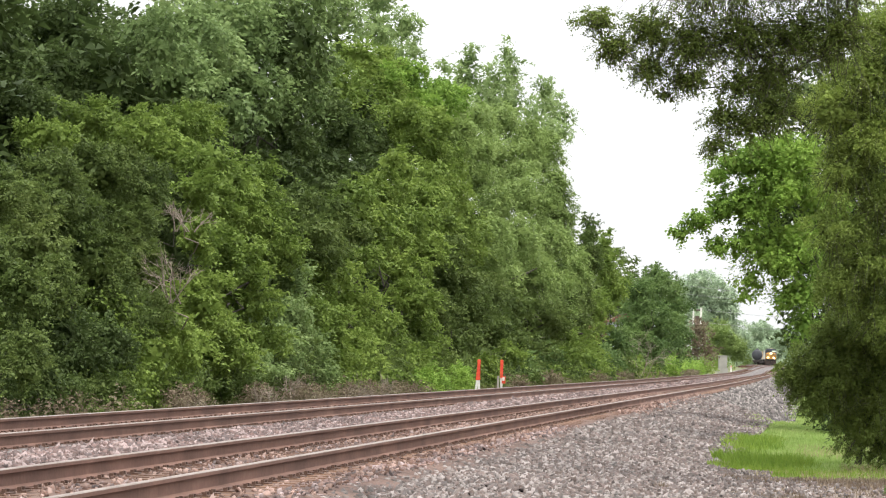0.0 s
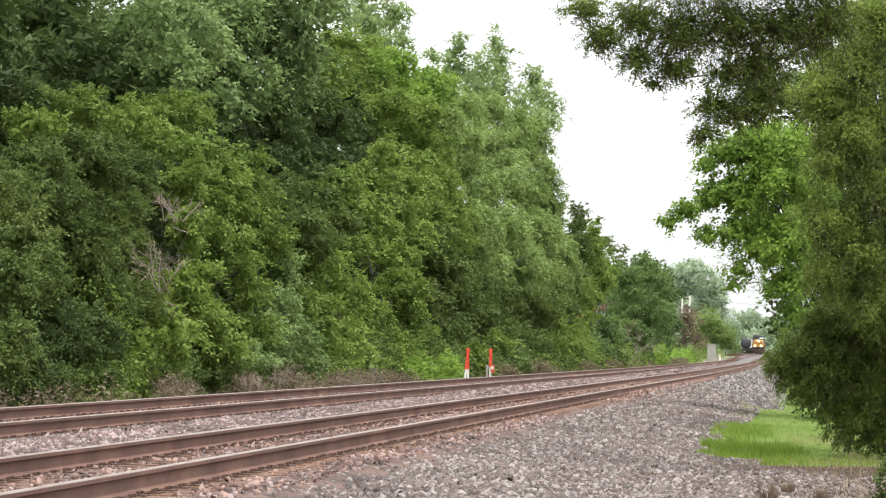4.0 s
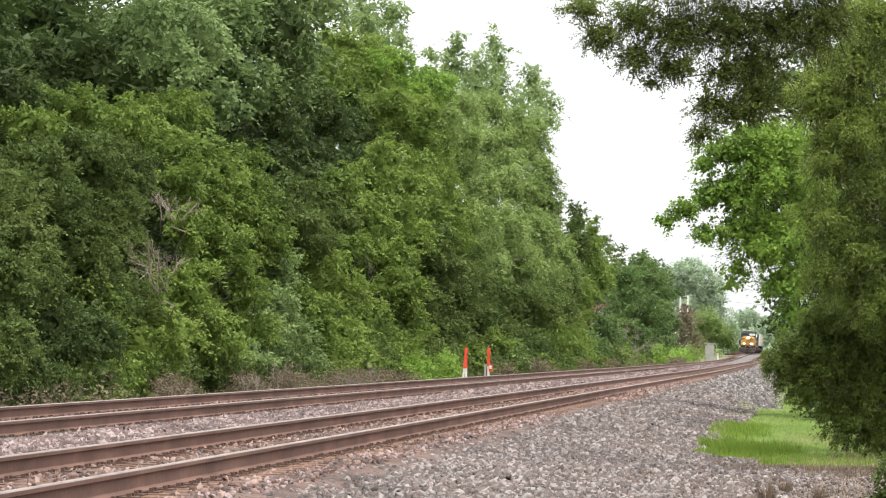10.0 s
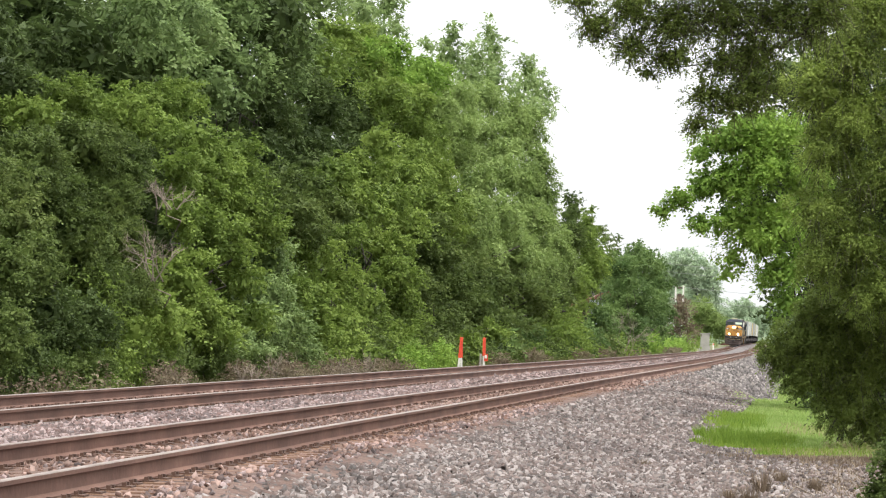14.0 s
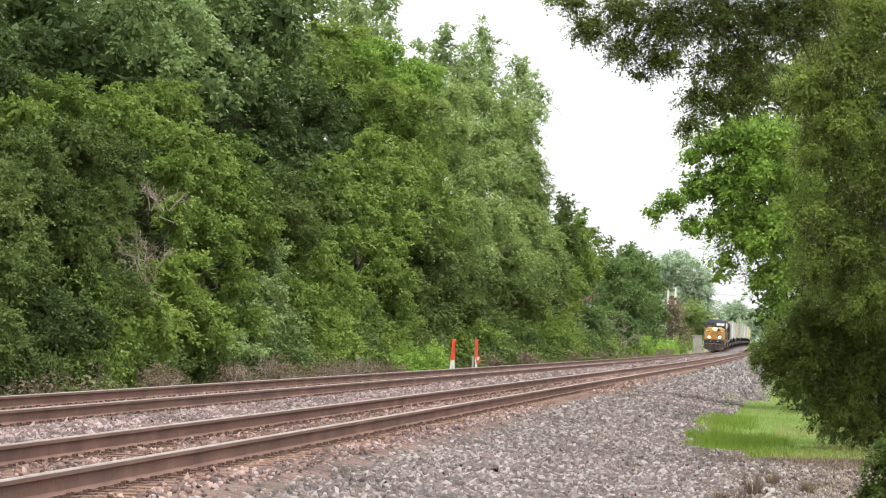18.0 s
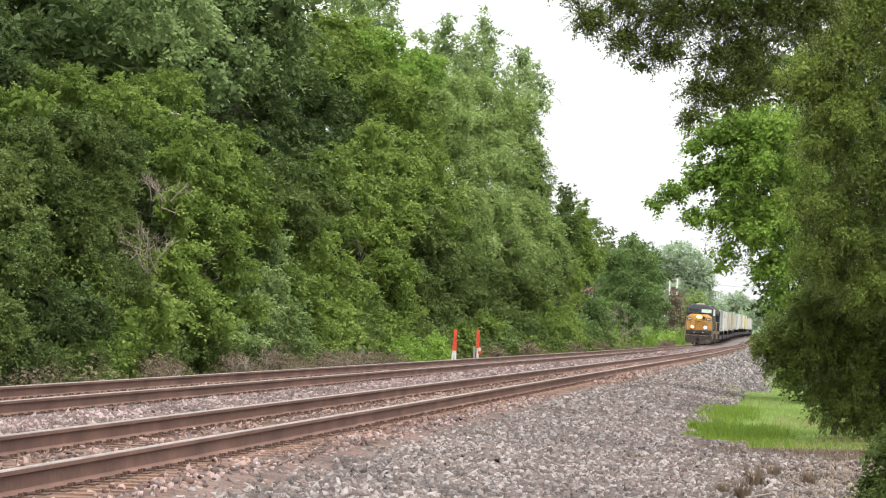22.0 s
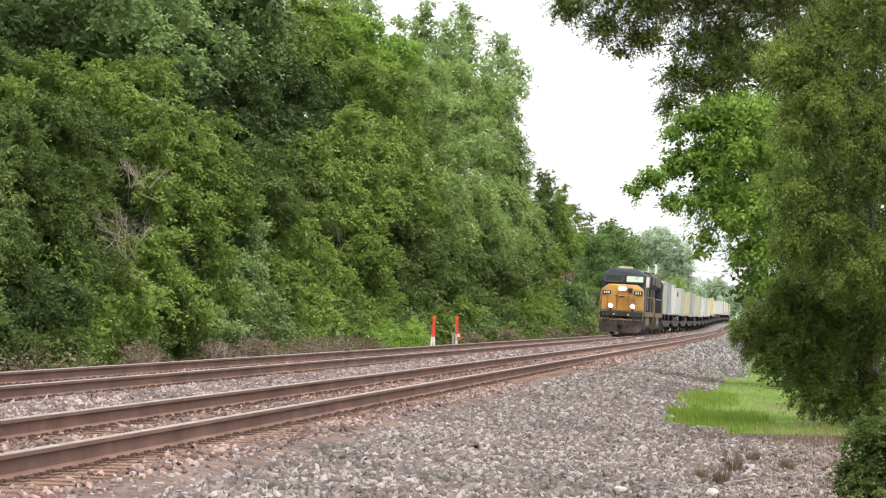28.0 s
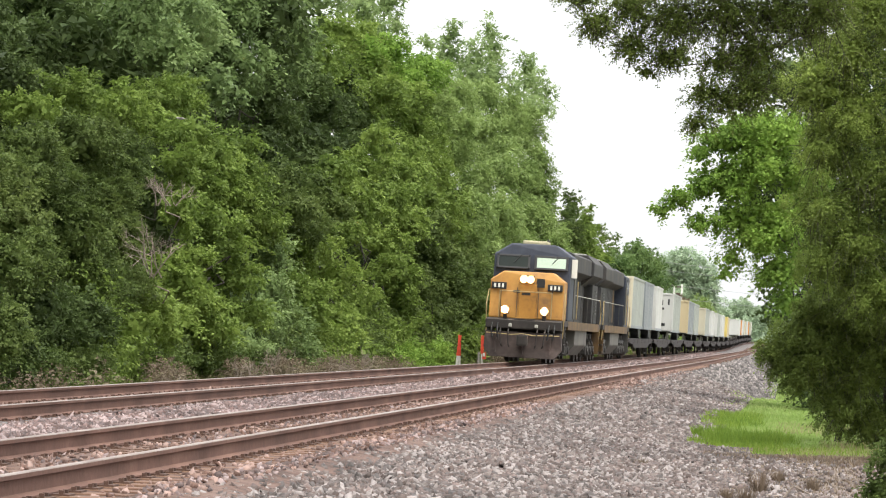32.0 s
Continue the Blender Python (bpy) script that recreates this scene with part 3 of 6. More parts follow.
def spray_faces(blobs, count, size, hang, rng, per=24):
    """Fine leaves in two ranks along drooping twigs; returns the leaves and the twigs' sides."""
    b = np.array(blobs, float)
    area = b[:, 3] * b[:, 5]
    n = count // per
    which = rng.choice(len(b), p=area / area.sum(), size=n)
    d = unit(rng.normal(size=(n, 3)) + (-0.12, 0, 0.05))
    a = b[which, :3] + d * b[which, 3:6] * (rng.uniform(0.1, 0.8, n))[:, None]
    way = unit(d * 0.8 + rng.normal(size=(n, 3)) * 0.45 - np.array((0, 0, 0.25 * hang)))
    span = 0.68 * np.sqrt(area[which]) * rng.uniform(0.45, 1.25, n)
    wing = unit(np.cross(way, (0.0, 0.0, 1.0)) + rng.normal(size=(n, 3)) * 0.35)

    def on(s):
        q = a + way * (span * s)[:, None]
        q[:, 2] -= hang * 0.75 * span * s * s
        return q

    ps, ns, al = [], [], []
    for k in range(per):
        s = np.clip((k + rng.uniform(0, 1, n)) / per, 0, 1)
        g = 1.0 if k % 2 else -1.0
        ps.append(on(s) + rng.normal(size=(n, 3)) * size * 0.55)
        ns.append(unit(np.cross(wing, way) * 0.7 + (0, 0, 0.4) + rng.normal(size=(n, 3)) * 0.5))
        al.append(way * 0.6 + wing * g + rng.normal(size=(n, 3)) * 0.35 - np.array((0, 0, 0.35 * hang)))
    m = n * per
    leaves = kites(np.concatenate(ps), np.concatenate(ns), np.concatenate(al), size * rng.uniform(0.6, 1.3, m))
    sides = []
    pts = [on(np.full(n, t)) for t in (0.0, 0.5, 1.0)]
    rad = (0.006, 0.0045, 0.0025)
    lift = np.cross(wing, way)
    for j in range(2):
        for u in range(3):
            o = [wing * math.cos(h) + lift * math.sin(h) for h in (u * 2.094, u * 2.094 + 2.094)]
            sides.append(np.stack([pts[j] + o[0] * rad[j], pts[j] + o[1] * rad[j], pts[j + 1] + o[1] * rad[j + 1], pts[j + 1] + o[0] * rad[j + 1]], 1))
    return leaves, np.concatenate(sides)


def limb_mesh(bm, a, b, r, r2, rng, n=7, bends=3):
    """A bent tapering limb."""
    pts = [Vector(a).lerp(Vector(b), i / bends) for i in range(bends + 1)]
    w = (Vector(b) - Vector(a)).length * 0.07
    for q in pts[1:-1]:
        q += Vector(rng.normal(size=3) * w)
    for i in range(bends):
        ra, rb = r + (r2 - r) * i / bends, r + (r2 - r) * (i + 1) / bends
        rod(bm, pts[i], pts[i + 1], ra, rb, n)
    return bm


PLANTS = [0]


def plant(name, label, leaf, base, blobs, count, size, hang, trunk, limbs=6):
    """A tree or shrub: tapered trunk, limbs into each mass of leaves, and the crown."""
    PLANTS[0] += 1
    rng = np.random.default_rng(100 + PLANTS[0])
    t = thing(name, base, label, name)
    inv = Vector(base)
    top = max(blobs, key=lambda q: q[2])
    head = Vector(top[:3]) - inv
    fork = Vector((head.x * 0.3, head.y * 0.3, max(0.4, head.z * 0.35)))
    part("trunk", limb_mesh(bmesh.new(), (0, 0, -0.1), fork, trunk, trunk * 0.75, rng, 9), bark, t)
    for q in blobs[:limbs]:
        e = Vector(q[:3]) - inv
        start = fork * float(rng.uniform(0.6, 1.0))
        part("limb", limb_mesh(bmesh.new(), start, start.lerp(e, 0.6), trunk * 0.30, trunk * 0.08, rng, 6, 5), bark, t)
    co = leaf_faces([(q[0] - base[0], q[1] - base[1], q[2] - base[2], *q[3:]) for q in blobs], count, size, hang, rng, 4 if base[1] < 150 and size < 0.3 else 3)
    co[:, :, 2] = np.maximum(co[:, :, 2], 0.02)
    quads("crown", co, leaf, t, sides=co.shape[1])
    return t



def boughs(name, label, leaf, base, blobs, count, size, hang, trunk, limbs=4, fill=0.38):
    """A roadside tree of fine hanging sprays: trunk, limbs, twigs and the leaves along them."""
    PLANTS[0] += 1
    rng = np.random.default_rng(100 + PLANTS[0])
    t = thing(name, base, label, name)
    inv = Vector(base)
    head = Vector(max(blobs, key=lambda q: q[2])[:3]) - inv
    fork = Vector((0, 0, max(0.4, head.z * 0.72)))
    part("trunk", limb_mesh(bmesh.new(), (0, 0, -0.1), fork, trunk, trunk * 0.8, rng, 9), bark, t)
    for q in blobs[:limbs]:
        e = Vector(q[:3]) - inv
        start = fork * float(np.clip((e.z - 0.25 * abs(e.x)) / max(fork.z, 0.1), 0.15, 1.0))
        part("limb", limb_mesh(bmesh.new(), start, start.lerp(e, 0.8), trunk * 0.28, 0.008, rng, 6, 8), bark, t)
    local = [(q[0] - base[0], q[1] - base[1], q[2] - base[2], *q[3:]) for q in blobs]
    co, tw = spray_faces(local, int(count * (1.0 - fill)), size, hang, rng)
    inner = [(*q[:3], q[3] * 0.9, q[4] * 0.9, q[5] * 0.9) for q in local]
    co = np.concatenate([co, leaf_faces(inner, int(count * fill), size, hang, rng, 4, 0.3, 0.3)])
    co[:, :, 2] = np.maximum(co[:, :, 2], 0.02)
    quads("crown", co, leaf, t)
    tagged(quads("twig_spray", tw, bark, t), kind="stuff")
    return t


# ---- wood, shrubs and roadside trees ----
plant("tree", "tall cottonwood with broad pale green leaves hanging over the wood", leaf_broad, (-9.40, 110.46, -0.80), [(-9.66, 101.47, 11.55, 1.41, 1.41, 1.22), (-8.7, 110.85, 12.67, 1.54, 1.54, 1.44), (-7.53, 121.84, 13.75, 1.69, 1.69, 1.58), (-9.9, 94.77, 10.57, 0.88, 0.88, 0.88), (-8.04, 110.82, 10.92, 1.23, 1.23, 1.23), (-6.78, 123.23, 12.42, 1.37, 1.37, 1.37), (-9.45, 97.69, 9.7, 1.09, 1.09, 0.82), (-8.05, 104.6, 9.19, 0.74, 0.74, 0.74), (-8.98, 103.58, 10.92, 1.15, 1.15, 1.06), (-9.95, 115.17, 15.25, 2.99, 2.99, 1.28), (-7.61, 130.23, 16.95, 2.41, 2.41, 1.45)],
     28688, 0.194, 0.50, 0.24)
# Last three masses hang unseen overhead, added to shade the foliage below them.
plant("tree", "dark overhanging tree at the wood's edge, shade put into leaf colour", leaf_dark_shade, (-13.02, 91.93, -0.80), [(-13.44, 97.32, 11.3, 1.62, 1.62, 1.17), (-12.61, 101.06, 10.59, 1.5, 1.5, 1.12), (-13.08, 93.75, 9.35, 1.22, 1.22, 0.96), (-12.0, 100.96, 9.47, 1.12, 1.12, 0.84), (-13.08, 89.26, 7.77, 0.99, 0.99, 0.91), (-11.77, 106.16, 11.31, 1.18, 1.18, 0.98), (-14.04, 87.7, 9.42, 1.3, 1.3, 1.3), (-11.45, 70.32, 10.05, 1.43, 1.43, 0.65), (-10.74, 79.57, 11.51, 1.77, 1.77, 0.81), (-10.06, 92.36, 13.33, 1.54, 1.54, 0.86)],
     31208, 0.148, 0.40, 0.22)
plant("shrub", "mid-green bushy tree in the shade of the cottonwood", leaf_fresh, (-10.44, 87.64, -0.80), [(-9.81, 87.49, 7.29, 1.05, 1.05, 0.62), (-10.42, 81.99, 7.18, 0.91, 0.91, 0.61), (-9.05, 93.1, 7.73, 0.95, 0.95, 0.78), (-8.55, 96.13, 8.23, 0.71, 0.71, 0.62), (-9.24, 89.23, 6.85, 0.83, 0.83, 0.5), (-10.77, 77.46, 6.38, 0.86, 0.86, 0.43)],
     13761, 0.113, 0.30, 0.10)
plant("shrub", "dense olive-green shrub with rounded leaf puffs beside the track", leaf_olive, (-9.89, 70.81, -0.80), [(-9.68, 69.85, 4.88, 0.84, 0.84, 0.62), (-9.24, 75.73, 5.37, 1.05, 1.05, 0.7), (-8.5, 78.75, 5.21, 0.76, 0.76, 0.76), (-9.72, 67.06, 4.16, 0.75, 0.75, 0.62), (-9.34, 71.85, 4.07, 1.07, 1.07, 0.73), (-8.59, 75.93, 4.06, 0.84, 0.84, 0.77), (-9.49, 66.07, 3.19, 0.73, 0.73, 0.67), (-9.07, 71.51, 3.0, 1.13, 1.13, 0.8), (-8.2, 75.08, 3.13, 0.63, 0.63, 0.77), (-9.14, 65.53, 2.08, 0.73, 0.73, 0.61), (-8.51, 72.09, 2.09, 0.94, 0.94, 0.74), (-7.93, 74.16, 1.87, 0.66, 0.66, 0.62), (-10.09, 64.24, 4.19, 0.71, 0.71, 0.71), (-9.75, 62.33, 2.7, 0.69, 0.69, 0.69)],
     66756, 0.086, 0.25, 0.10)
plant("shrub", "bushy sumac with long drooping leaflets", leaf_olive, (-10.19, 63.01, -0.80), [(-8.71, 63.66, 2.53, 0.38, 0.38, 0.42), (-8.56, 63.05, 1.99, 0.35, 0.35, 0.37), (-8.97, 61.82, 2.13, 0.46, 0.46, 0.46)],
     3221, 0.090, 0.60, 0.04)
plant("shrub", "dark blue-green bush at the foot of the wood", leaf_dark_shade, (-9.73, 66.96, -0.80), [(-8.8, 65.9, 1.3, 0.73, 0.73, 0.46), (-8.45, 69.0, 1.27, 0.77, 0.77, 0.49), (-8.58, 67.13, 0.76, 0.87, 0.87, 0.37), (-8.03, 69.3, 0.83, 0.51, 0.51, 0.45), (-8.7, 62.64, 0.53, 0.52, 0.52, 0.29)],
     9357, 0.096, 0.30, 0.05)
plant("shrub", "pale green weedy thicket beside the ballast", leaf_olive, (-10.18, 63.17, -0.80), [(-8.75, 60.5, 1.1, 0.39, 0.39, 0.28), (-8.65, 60.29, 0.54, 0.5, 0.5, 0.34), (-8.38, 63.79, 0.23, 0.65, 0.65, 0.21), (-7.83, 67.26, 0.15, 0.5, 0.5, 0.2)],
     5267, 0.069, 0.30, 0.03)
plant("tree", "bright green young tree with layered leaf sprays", leaf_fresh, (-7.78, 86.72, -0.80), [(-7.69, 88.65, 6.6, 0.9, 0.9, 0.53), (-6.81, 94.8, 6.58, 0.84, 0.84, 0.53), (-7.32, 91.44, 5.94, 1.1, 1.1, 0.54), (-7.65, 84.77, 5.48, 0.63, 0.63, 0.5), (-6.45, 94.94, 5.62, 0.74, 0.74, 0.53), (-7.2, 91.2, 5.08, 1.18, 1.18, 0.54), (-6.41, 94.63, 4.82, 0.88, 0.88, 0.53), (-7.03, 89.26, 4.17, 0.99, 0.99, 0.46), (-5.82, 96.78, 4.29, 0.68, 0.68, 0.5), (-7.35, 83.45, 4.1, 0.54, 0.54, 0.54), (-6.71, 89.77, 3.36, 0.97, 0.97, 0.47), (-7.08, 83.41, 2.86, 0.65, 0.65, 0.39), (-6.37, 89.87, 2.45, 0.87, 0.87, 0.5), (-7.14, 82.5, 2.23, 0.8, 0.8, 0.46), (-7.54, 76.54, 1.62, 0.64, 0.64, 0.45), (-6.86, 83.86, 1.64, 0.86, 0.86, 0.44), (-6.01, 89.94, 1.29, 0.83, 0.83, 0.5), (-7.26, 78.38, 1.0, 0.8, 0.8, 0.47), (-6.6, 84.81, 0.87, 0.94, 0.94, 0.47), (-7.66, 73.79, 0.84, 0.68, 0.68, 0.38), (-7.8, 76.1, 2.46, 0.56, 0.56, 0.56)],
     34367, 0.120, 0.35, 0.10)
plant("tree", "dark-leaved tree standing back in the wood", leaf_dark_shade, (-6.60, 133.79, -0.80), [(-7.25, 118.5, 10.31, 0.99, 0.99, 0.99), (-6.46, 126.8, 11.11, 1.18, 1.18, 1.06), (-6.97, 119.86, 9.09, 1.16, 1.16, 1.0), (-5.73, 132.04, 10.69, 1.22, 1.22, 1.03), (-6.01, 128.36, 8.86, 1.38, 1.38, 1.0), (-4.83, 138.19, 10.52, 1.15, 1.15, 1.02), (-7.15, 114.32, 7.64, 0.89, 0.89, 0.85), (-4.72, 136.05, 9.11, 1.01, 1.01, 0.81), (-6.2, 125.34, 7.74, 1.39, 1.39, 0.7), (-5.48, 134.31, 12.11, 1.0, 1.0, 0.87), (-4.41, 160.77, 11.66, 1.49, 1.49, 1.07), (-7.69, 122.35, 9.93, 1.02, 1.02, 0.91), (-2.62, 180.83, 13.2, 1.51, 1.51, 1.34)],
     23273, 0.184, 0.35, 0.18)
plant("tree", "mid-green tree behind the dark thicket", leaf_fresh, (-5.56, 139.21, -0.80), [(-6.02, 129.38, 12.65, 1.2, 1.2, 1.01), (-4.49, 141.96, 13.17, 1.26, 1.26, 1.11), (-5.41, 137.71, 14.45, 1.4, 1.4, 0.82), (-4.39, 139.96, 11.57, 1.17, 1.17, 1.04), (-5.46, 133.53, 12.42, 1.24, 1.24, 0.99), (-3.27, 148.49, 11.96, 1.1, 1.1, 1.1), (-4.28, 142.92, 14.46, 0.93, 0.93, 0.79)],
     14090, 0.179, 0.40, 0.16)
plant("shrub", "low light green shrub under the dark tree", leaf_olive, (-6.10, 104.34, -0.80), [(-5.89, 100.48, 5.91, 0.84, 0.84, 0.52), (-5.1, 107.52, 5.98, 0.96, 0.96, 0.56), (-5.48, 103.71, 5.12, 1.06, 1.06, 0.58), (-5.88, 97.46, 5.04, 0.63, 0.63, 0.54), (-4.42, 110.92, 5.44, 0.82, 0.82, 0.58), (-5.06, 105.31, 4.51, 0.98, 0.98, 0.55)],
     10053, 0.133, 0.30, 0.05)
plant("tree", "light green maple with drooping layered branches", leaf_fresh, (-3.85, 126.26, -0.80), [(-3.02, 127.68, 8.76, 0.9, 0.9, 0.76), (-3.6, 124.01, 7.6, 1.26, 1.26, 0.69), (-2.36, 134.99, 7.97, 1.38, 1.38, 0.8), (-3.95, 117.99, 6.5, 1.05, 1.05, 0.57), (-2.79, 130.37, 6.75, 1.45, 1.45, 0.68), (-1.54, 137.65, 7.1, 1.02, 1.02, 0.77), (-3.65, 119.45, 5.69, 1.11, 1.11, 0.58), (-2.08, 132.78, 5.89, 1.18, 1.18, 0.69), (-4.33, 113.3, 6.8, 0.74, 0.74, 0.59), (-3.2, 123.47, 8.96, 0.46, 0.46, 0.5)],
     14371, 0.171, 0.45, 0.16)
plant("tree", "bright green sapling with layered leaves at the wood's edge", leaf_fresh, (-4.44, 114.82, -0.80), [(-4.15, 115.48, 4.67, 0.9, 0.9, 0.56), (-4.72, 109.19, 3.84, 0.97, 0.97, 0.57), (-2.82, 128.26, 4.63, 1.19, 1.19, 0.76), (-4.17, 111.29, 2.98, 1.2, 1.2, 0.66), (-2.39, 125.85, 3.29, 1.12, 1.12, 0.89), (-4.63, 103.54, 1.96, 0.92, 0.92, 0.61), (-3.44, 115.37, 1.9, 1.2, 1.2, 0.77), (-2.02, 126.56, 1.79, 1.13, 1.13, 0.84), (-4.0, 107.76, 1.12, 1.0, 1.0, 0.56), (-2.67, 120.2, 0.84, 1.23, 1.23, 0.62), (-5.13, 98.34, 2.17, 0.73, 0.73, 0.66)],
     20485, 0.147, 0.35, 0.08)
plant("shrub", "grey-green thicket with small leaves beside the track", leaf_broad, (-6.45, 94.96, -0.80), [(-5.69, 98.07, 3.34, 0.76, 0.76, 0.65), (-5.65, 94.74, 2.2, 0.81, 0.81, 0.63), (-5.07, 97.59, 1.26, 0.81, 0.81, 0.54), (-5.57, 92.36, 1.23, 0.68, 0.68, 0.55), (-5.91, 88.75, 0.47, 0.82, 0.82, 0.36), (-4.87, 97.56, 0.45, 0.81, 0.81, 0.36)],
     10991, 0.107, 0.30, 0.05)
plant("tree", "tall tree with a feathery bright yellow-green top", leaf_bright, (-3.42, 155.01, -0.80), [(-3.37, 150.63, 14.51, 1.28, 1.28, 0.73), (-2.09, 160.26, 15.04, 1.19, 1.19, 0.77), (-4.1, 141.56, 13.99, 0.84, 0.84, 0.58), (-3.13, 153.49, 13.77, 1.57, 1.57, 0.74), (-1.63, 160.67, 14.1, 0.89, 0.89, 0.77), (-0.94, 167.36, 15.44, 0.87, 0.87, 0.62), (-3.1, 150.43, 15.19, 0.84, 0.84, 0.39)],
     12468, 0.159, 0.60, 0.16)
plant("tree", "drooping green tree with feathery layered boughs", leaf_fresh, (-2.32, 148.41, -0.80), [(-2.28, 146.49, 12.11, 1.25, 1.25, 0.98), (-3.07, 138.67, 11.88, 1.03, 1.03, 0.72), (-1.74, 149.1, 10.93, 1.24, 1.24, 1.0), (-2.07, 144.96, 9.44, 1.29, 1.29, 0.97), (-1.15, 150.5, 8.8, 1.17, 1.17, 1.12), (-0.44, 154.78, 7.89, 1.15, 1.15, 1.15), (-1.76, 144.11, 8.19, 1.07, 1.07, 0.8), (-0.13, 154.82, 6.61, 1.03, 1.03, 1.03), (-1.05, 151.65, 10.13, 0.98, 0.98, 0.98)],
     20058, 0.166, 0.70, 0.16)
plant("tree", "shaded green tree at the edge of the wood", leaf_olive, (-1.48, 140.76, -0.80), [(-1.15, 140.03, 5.79, 1.17, 1.17, 0.99), (-0.87, 141.96, 4.54, 1.37, 1.37, 1.05), (-1.41, 133.7, 3.09, 1.14, 1.14, 0.94), (-0.05, 147.17, 3.19, 1.42, 1.42, 1.15), (-0.54, 141.08, 1.65, 1.44, 1.44, 0.99), (0.78, 153.39, 4.3, 1.14, 1.14, 1.14), (-1.55, 127.48, 1.33, 0.83, 0.83, 0.83)],
     19579, 0.157, 0.50, 0.16)
plant("tree", "feathery grey-green willow with fine foliage", leaf_willow, (0.70, 182.45, -0.80), [(-0.29, 169.88, 14.41, 1.57, 1.57, 1.07), (1.78, 188.41, 15.74, 1.68, 1.68, 1.12), (-0.25, 166.51, 12.28, 1.39, 1.39, 1.11), (1.42, 181.64, 13.18, 1.52, 1.52, 1.28), (3.6, 200.79, 15.25, 1.41, 1.41, 1.71), (5.01, 212.59, 15.32, 1.42, 1.42, 1.73), (2.59, 192.08, 12.65, 1.71, 1.71, 1.21), (0.41, 169.17, 10.91, 1.25, 1.25, 1.07), (-0.85, 160.05, 12.73, 1.07, 1.07, 0.89)],
     31697, 0.174, 0.90, 0.16)
plant("tree", "fuzzy soft green willow with rounded crown", leaf_willow, (3.12, 187.02, -0.80), [(3.26, 187.39, 10.81, 1.95, 1.95, 1.46), (1.36, 166.28, 9.21, 1.42, 1.42, 1.17), (5.38, 201.23, 11.02, 1.42, 1.42, 1.72), (0.74, 158.56, 7.35, 1.35, 1.35, 1.12), (2.46, 176.61, 7.94, 1.8, 1.8, 1.38), (4.75, 196.26, 8.39, 1.82, 1.82, 1.82), (5.97, 201.3, 9.54, 0.97, 0.97, 1.64), (3.48, 184.91, 6.06, 2.06, 2.06, 1.58), (1.23, 160.56, 5.65, 1.37, 1.37, 1.25), (7.05, 209.66, 7.19, 1.17, 1.17, 2.1), (5.63, 199.39, 5.38, 1.66, 1.66, 1.63), (5.71, 201.03, 12.51, 0.82, 0.82, 1.27)],
     46947, 0.184, 0.90, 0.18)
plant("tree", "mid-green bushy tree with shaded hollows", leaf_olive, (4.66, 195.65, -0.80), [(2.1, 166.79, 3.84, 1.55, 1.55, 1.18), (4.51, 189.74, 3.4, 1.93, 1.93, 1.48), (1.44, 158.66, 2.22, 1.47, 1.47, 1.0), (6.82, 206.5, 3.84, 1.45, 1.45, 1.84), (3.23, 175.73, 1.73, 1.79, 1.79, 1.04), (7.89, 215.85, 5.78, 1.2, 1.2, 1.84), (8.55, 223.98, 8.46, 1.16, 1.16, 1.83), (9.05, 227.04, 10.47, 0.76, 0.76, 1.18)],
     18072, 0.221, 0.45, 0.16)
plant("tree", "green tree at the far end of the wood", leaf_fresh, (8.18, 226.37, -0.80), [(10.68, 244.28, 9.17, 1.27, 1.27, 1.54), (11.6, 253.69, 7.61, 1.6, 1.6, 1.6), (9.53, 230.91, 4.86, 1.37, 1.37, 1.71), (10.81, 242.51, 10.02, 0.81, 0.81, 0.99), (7.99, 216.8, 2.59, 1.61, 1.61, 1.37), (6.59, 203.81, 1.35, 1.7, 1.7, 1.06), (5.65, 192.05, 2.74, 1.07, 1.07, 1.07)],
     10660, 0.258, 0.40, 0.16)
plant("shrub", "dark green bushes at the foot of the wood", leaf_oak, (7.75, 220.89, -0.80), [(3.94, 177.7, 0.93, 1.38, 1.38, 0.92), (7.13, 208.37, 0.78, 1.74, 1.74, 1.0), (10.34, 237.78, 1.02, 1.76, 1.76, 1.32), (12.31, 256.52, 2.47, 1.71, 1.71, 1.43), (2.41, 162.6, 0.46, 1.21, 1.21, 0.66), (15.13, 281.98, 1.09, 1.88, 1.88, 1.25)],
     10415, 0.249, 0.30, 0.05)
plant("shrub", "low green shrubs beside the ballast", leaf_fresh, (-0.13, 148.68, -0.80), [(2.02, 156.48, 0.91, 0.99, 0.99, 0.81), (0.81, 144.17, 0.5, 0.8, 0.8, 0.53), (-1.82, 123.47, 0.29, 1.03, 1.03, 0.41), (-3.28, 111.06, 0.22, 1.03, 1.03, 0.37), (7.67, 207.62, 1.76, 1.15, 1.15, 0.85)],
     5650, 0.172, 0.30, 0.04)
plant("tree", "tall pale-leaved poplar rising behind the wood", leaf_poplar, (-6.03, 164.60, -0.80), [(-6.88, 155.46, 18.2, 1.87, 1.87, 1.04), (-5.25, 163.73, 18.39, 1.27, 1.27, 0.97), (-3.91, 171.58, 19.58, 0.76, 0.76, 1.15), (-3.44, 173.45, 18.34, 0.71, 0.71, 0.58), (-4.58, 167.87, 17.75, 1.24, 1.24, 0.81), (-7.3, 154.61, 19.39, 2.01, 2.01, 0.86), (-5.31, 164.68, 20.03, 1.22, 1.22, 0.92)],
     6686, 0.197, 0.30, 0.22)
